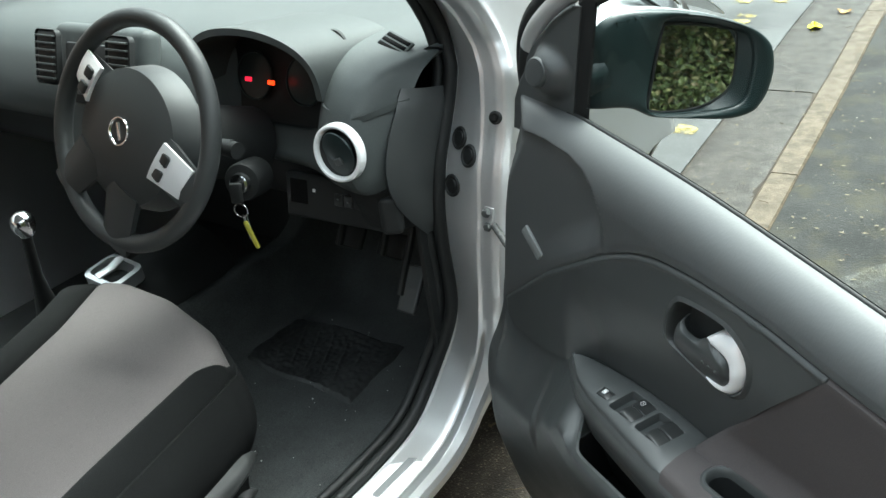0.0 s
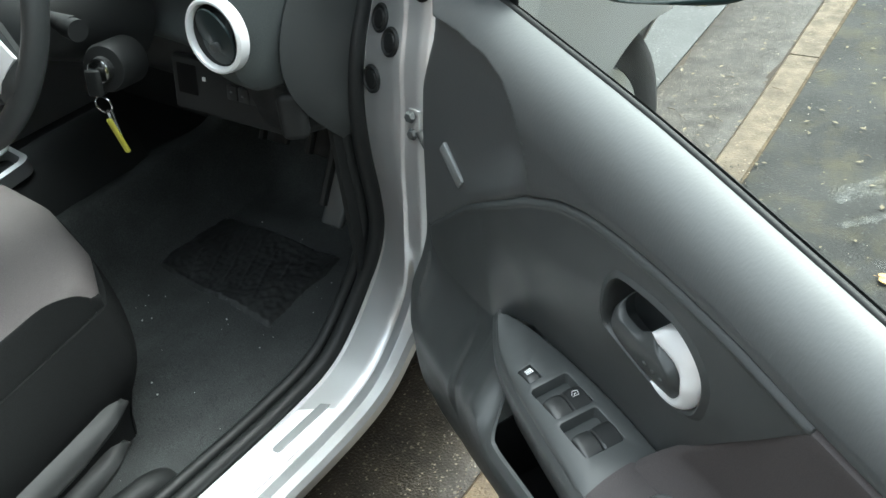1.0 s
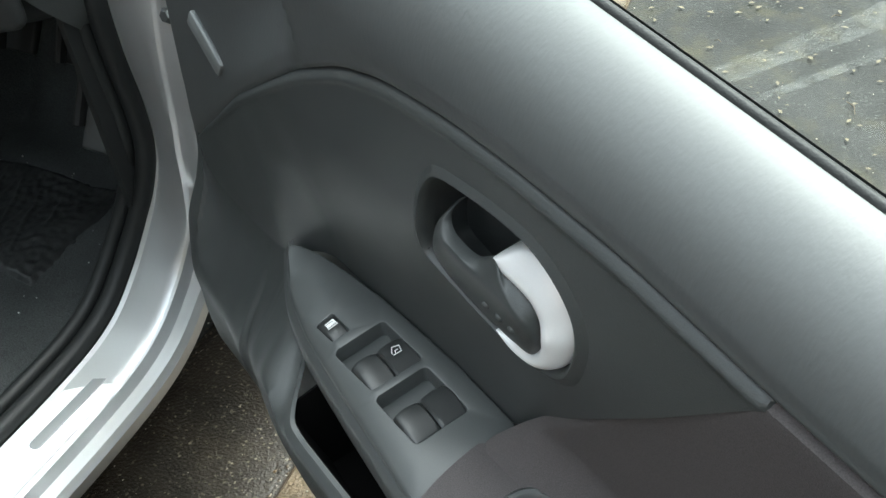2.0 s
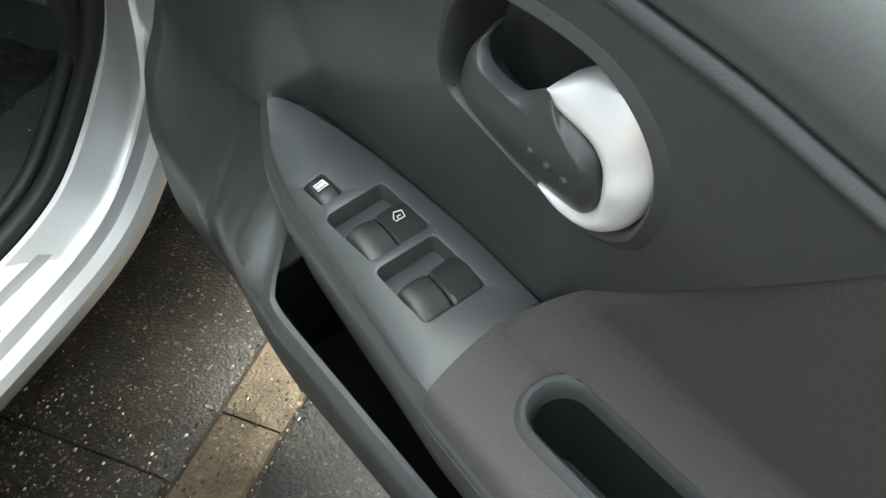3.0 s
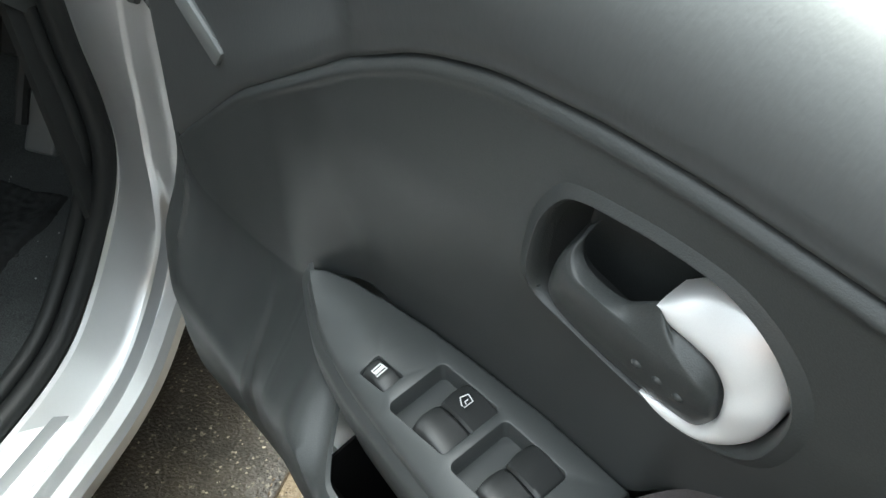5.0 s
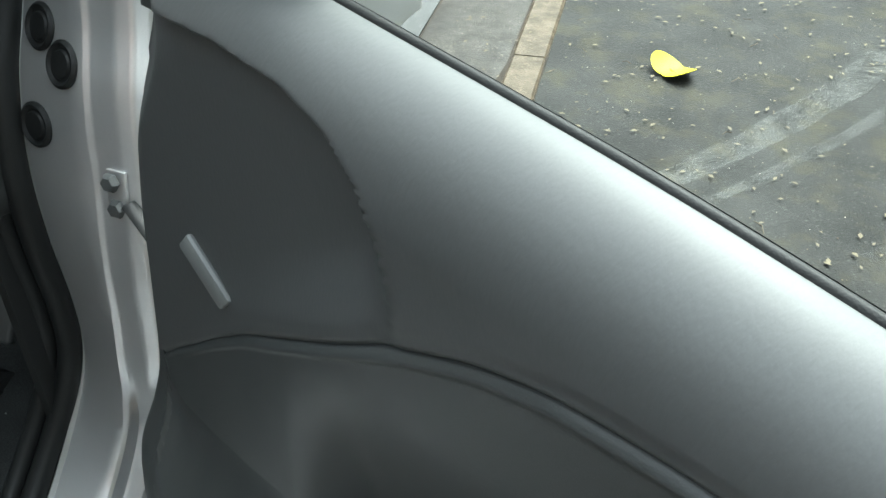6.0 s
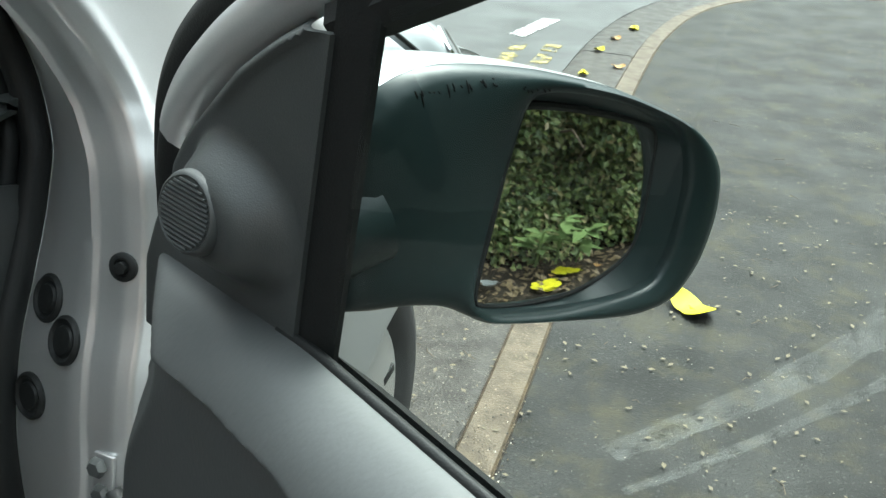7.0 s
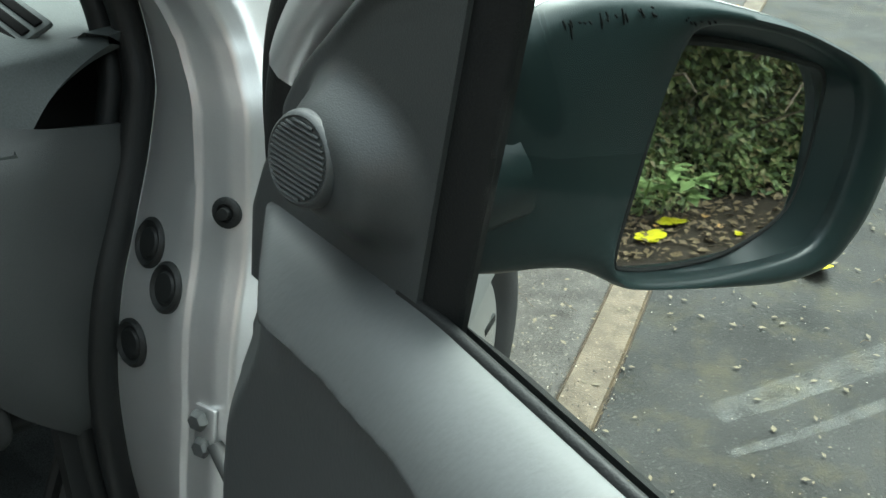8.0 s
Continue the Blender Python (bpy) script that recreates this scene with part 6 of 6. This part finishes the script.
# ---- fallen leaves and litter ----
def leaf_shape(size, curl, lobes=5):
    def fn(s, t):
        a = 2 * math.pi * s
        r = size * t * (0.72 + 0.28 * abs(math.cos(a * lobes / 2)) ** 0.7)
        return (r * math.cos(a), r * math.sin(a) * 0.75, curl * (t * t) * (0.6 + 0.5 * math.cos(a * 2)) + 0.002)
    return fn


def fallen(x, y, z, size, turn, mat, label, curl=0.012, lobes=5, tilt=0):
    bm = sheet(leaf_shape(size, curl, lobes), 40, 5, 0.0012, (0, 0, -1))
    bmesh.ops.remove_doubles(bm, verts=bm.verts, dist=1e-5)
    tube([(0, 0, 0.003), (-size * 0.6, size * 0.2, 0.004), (-size * 1.2, size * 0.3, 0.003)], size * 0.02, 5, bm=bm)
    ob = thing("fallen_leaf", bm, mat, label, "leaf", "fallen leaves")
    ob.matrix_world = Matrix.Translation((x, y, z)) @ pose(0, 0, 0, tilt, 0, turn)


fallen(1.103, 2.055, KERB_UP, 0.074, -40, FALLEN, "bright yellow curled fallen leaf on wet asphalt", 0.03, 2)
fallen(1.243, 1.075, KERB_UP, 0.03, 20, FALLEN_BROWN, "small pale star-shaped fallen leaf on the footway", 0.006, 5)
for k in range(7):
    s = 8.0 + 0.28 * k + random.uniform(-0.1, 0.1)
    p, out = kerb_at(s)
    q = p + out * random.uniform(-0.22, -0.02)
    fallen(q.x, q.y, 0.006, random.uniform(0.03, 0.055), random.uniform(0, 360), random.choice((FALLEN, FALLEN, FALLEN_BROWN)), "yellow fallen leaf lying in the gutter", 0.015)
for x, y, size, mat in ((3.13, 0.91, 0.055, FALLEN), (3.22, 0.99, 0.034, FALLEN), (3.22, 1.03, 0.03, FALLEN), (3.2, 0.75, 0.03, PLATE_PALE)):
    fallen(x, y, KERB_UP + 0.04, size, 70 * size * 1000 % 360, mat, "fallen leaf on the damp earth under the hedge", 0.006)
for k in range(9):
    fallen(HEDGE_X - random.uniform(-0.05, 0.25), random.uniform(0.4, 1.5), KERB_UP + 0.035, random.uniform(0.01, 0.02), random.uniform(0, 360), random.choice((FALLEN_BROWN, FALLEN_BROWN, FALLEN)), "yellow-brown fallen leaf by the hedge", 0.004)
petal = bmesh.new()
tube([(0, 0, 0.004), (0.006, 0.005, 0.006), (0.012, 0.012, 0.007), (0.017, 0.02, 0.006), (0.020, 0.027, 0.004)], [0.001, 0.004, 0.0055, 0.004, 0.0015], 12, flat=0.4, bm=petal)
ob = thing("petal", petal, material("pink_petal", (0.85, 0.12, 0.4), 0.5, mottle=0.3, mottle_scale=60), "small bright pink scrap lying in the gutter", "litter")
ob.location = (0.730, -0.212, 0.006)

# grit, chips and twigs strewn over the ground
GRIT = material("mixed_grit", (0.03, 0.026, 0.02), 0.6, mottle=0.3, mottle_scale=90)
_n, _l = GRIT.node_tree.nodes, GRIT.node_tree.links
_geo, _ramp = _n.new("ShaderNodeNewGeometry"), _n.new("ShaderNodeValToRGB")
_ramp.color_ramp.elements[0].color, _ramp.color_ramp.elements[0].position = (0.015, 0.012, 0.009, 1), 0.45
_ramp.color_ramp.elements[1].color, _ramp.color_ramp.elements[1].position = (0.55, 0.51, 0.44, 1), 1.0
_mid = _ramp.color_ramp.elements.new(0.8)
_mid.color = (0.11, 0.075, 0.04, 1)
_l.new(_geo.outputs["Random Per Island"], _ramp.inputs["Fac"])
_l.new(_ramp.outputs["Color"], _n["Principled BSDF"].inputs["Base Color"])


def grains(name, count, s0, s1, o0, o1, r0, r1, label):
    """Small angular stones scattered along the kerb, between two offsets from its inner edge."""
    verts, faces = [], []
    g = np.random.default_rng(len(name) + count)
    for _ in range(count):
        p, out = kerb_at(g.uniform(s0, s1))
        off = g.uniform(o0, o1)
        if -0.004 < off < 0.10 and g.random() < 0.5:
            continue
        q = p + out * off
        z = KERB_UP if off > 0 else 0.004
        r = r0 + (r1 - r0) * g.random() ** 3.5
        a, k = g.uniform(0, 6.28), g.uniform(0.3, 0.9)
        i = len(verts)
        for m in range(5):
            e = a + m * 1.257 + g.uniform(-0.3, 0.3)
            verts.append((q.x + r * math.cos(e) * k, q.y + r * math.sin(e), z - 0.0005))
        verts.append((q.x + r * g.uniform(-0.3, 0.3), q.y + r * g.uniform(-0.3, 0.3), z + r * g.uniform(0.3, 0.7)))
        faces += [(i + m, i + (m + 1) % 5, i + 5) for m in range(5)]
    me = bpy.data.meshes.new(name)
    me.from_pydata(verts, [], faces)
    me.materials.append(GRIT)
    return tagged(new(name, me), label, "grit", kind="stuff")


grains("gutter_grit", 22000, 3.3, 5.6, -0.42, 0.12, 0.0010, 0.0042, "wet brown grit and small stones in the gutter by the door")
LITTER = material("brown_leaf_litter", (0.06, 0.045, 0.024), 0.7, mottle=0.6, mottle_scale=25, tint=(0.11, 0.09, 0.05))
flakes = bmesh.new()
for _ in range(1700):
    p, out = kerb_at(random.uniform(4.6, 10.5))
    q = p + out * random.uniform(-0.27, 1.6)
    q.z = 0.0
    a = random.uniform(0, 6.28)
    add_leaf(flakes, (q.x, q.y, KERB_UP + 0.001), (math.cos(a), math.sin(a), 0.1), (0, 0, 1), random.uniform(0.006, 0.022))
thing("leaf_litter", flakes, LITTER, "scraps of brown leaf litter on the damp footway", "litter", kind="stuff")
grains("footway_grit", 8000, 3.6, 9.5, 0.10, 1.5, 0.0007, 0.0027, "small stones and chips strewn on the footway")
bits = bmesh.new()
for _ in range(110):
    s = random.uniform(3.2, 10)
    p, out = kerb_at(s)
    off = random.uniform(-0.28, 1.3)
    q = p + out * off
    z = (KERB_UP if off > 0 else 0.004) + 0.003
    a = random.uniform(0, 6.28)
    L = random.uniform(0.006, 0.025)
    d = Vector((math.cos(a), math.sin(a), 0)) * L
    q.z = z
    tube([q - d, q + Vector((0, 0, 0.003)) + Vector((d.y, -d.x, 0)) * 0.3, q + d], 0.0009, 5, bm=bits)
thing("ground_twigs", bits, TWIG, "dark twigs and leaf stalks on the ground", "twigs", kind="stuff")

# long pale streaks across the damp footway
STREAK = material("pale_streak", (0.42, 0.43, 0.41), 0.7, 0, 0.1, 400, 0.0, 0.1, 30)
_n, _l = STREAK.node_tree.nodes, STREAK.node_tree.links
_geo, _uneven, _thin = _n.new("ShaderNodeNewGeometry"), _n.new("ShaderNodeTexNoise"), _n.new("ShaderNodeMapRange")
_uneven.inputs["Scale"].default_value, _uneven.inputs["Detail"].default_value = 22, 9
_thin.inputs["From Min"].default_value, _thin.inputs["From Max"].default_value = 0.35, 0.75
_thin.inputs["To Min"].default_value, _thin.inputs["To Max"].default_value = 0.0, 0.055
_l.new(_geo.outputs["Position"], _uneven.inputs["Vector"])
_l.new(_uneven.outputs["Fac"], _thin.inputs["Value"])
_l.new(_thin.outputs["Result"], _n["Principled BSDF"].inputs["Alpha"])


def streak(points, w0, w1):
    P = smooth_path([(x, y, 0) for x, y in points], 40)

    def fn(s, t):
        i = round(s * 40)
        d = (P[min(i + 1, 40)] - P[max(i - 1, 0)]).normalized()
        w = (w0 + (w1 - w0) * s) * (1 + 0.25 * noise.noise((s * 9, t * 3, w0 * 50)))
        q = P[i] + Vector((d.y, -d.x, 0)) * (t - 0.5) * w
        return (q.x, q.y, KERB_UP - 0.0015)
    thing("streak_mark", sheet(fn, 40, 4, 0.0015, (0, 0, -1)), STREAK, "long pale streak mark on the damp footway", "mark", "scrapes on the footway", kind="structure")


streak(((1.03, 1.33), (1.16, 1.50), (1.33, 1.73), (1.51, 2.02), (1.68, 2.36)), 0.06, 0.11)
streak(((1.08, 1.22), (1.22, 1.38), (1.40, 1.62), (1.58, 1.87), (1.72, 2.10)), 0.022, 0.04)

# plain house fronts close the street across the road and behind
FRONT = material("street_brick", (0.2, 0.13, 0.1), 0.85, 0, 0.2, 40, 0.3, 0.2, 1.5, spec=0.2)
thing("house_wall", block((0.3, 60, 7.0), Matrix.Translation((-12.0, 0, 3.5)), 0.02), FRONT, "plain brick house wall across the road", "wall", kind="structure")
thing("house_wall", block((30, 0.3, 7.0), Matrix.Translation((3.0, -14.0, 3.5)), 0.02), FRONT, "plain brick house wall behind the parked car", "wall", kind="structure")
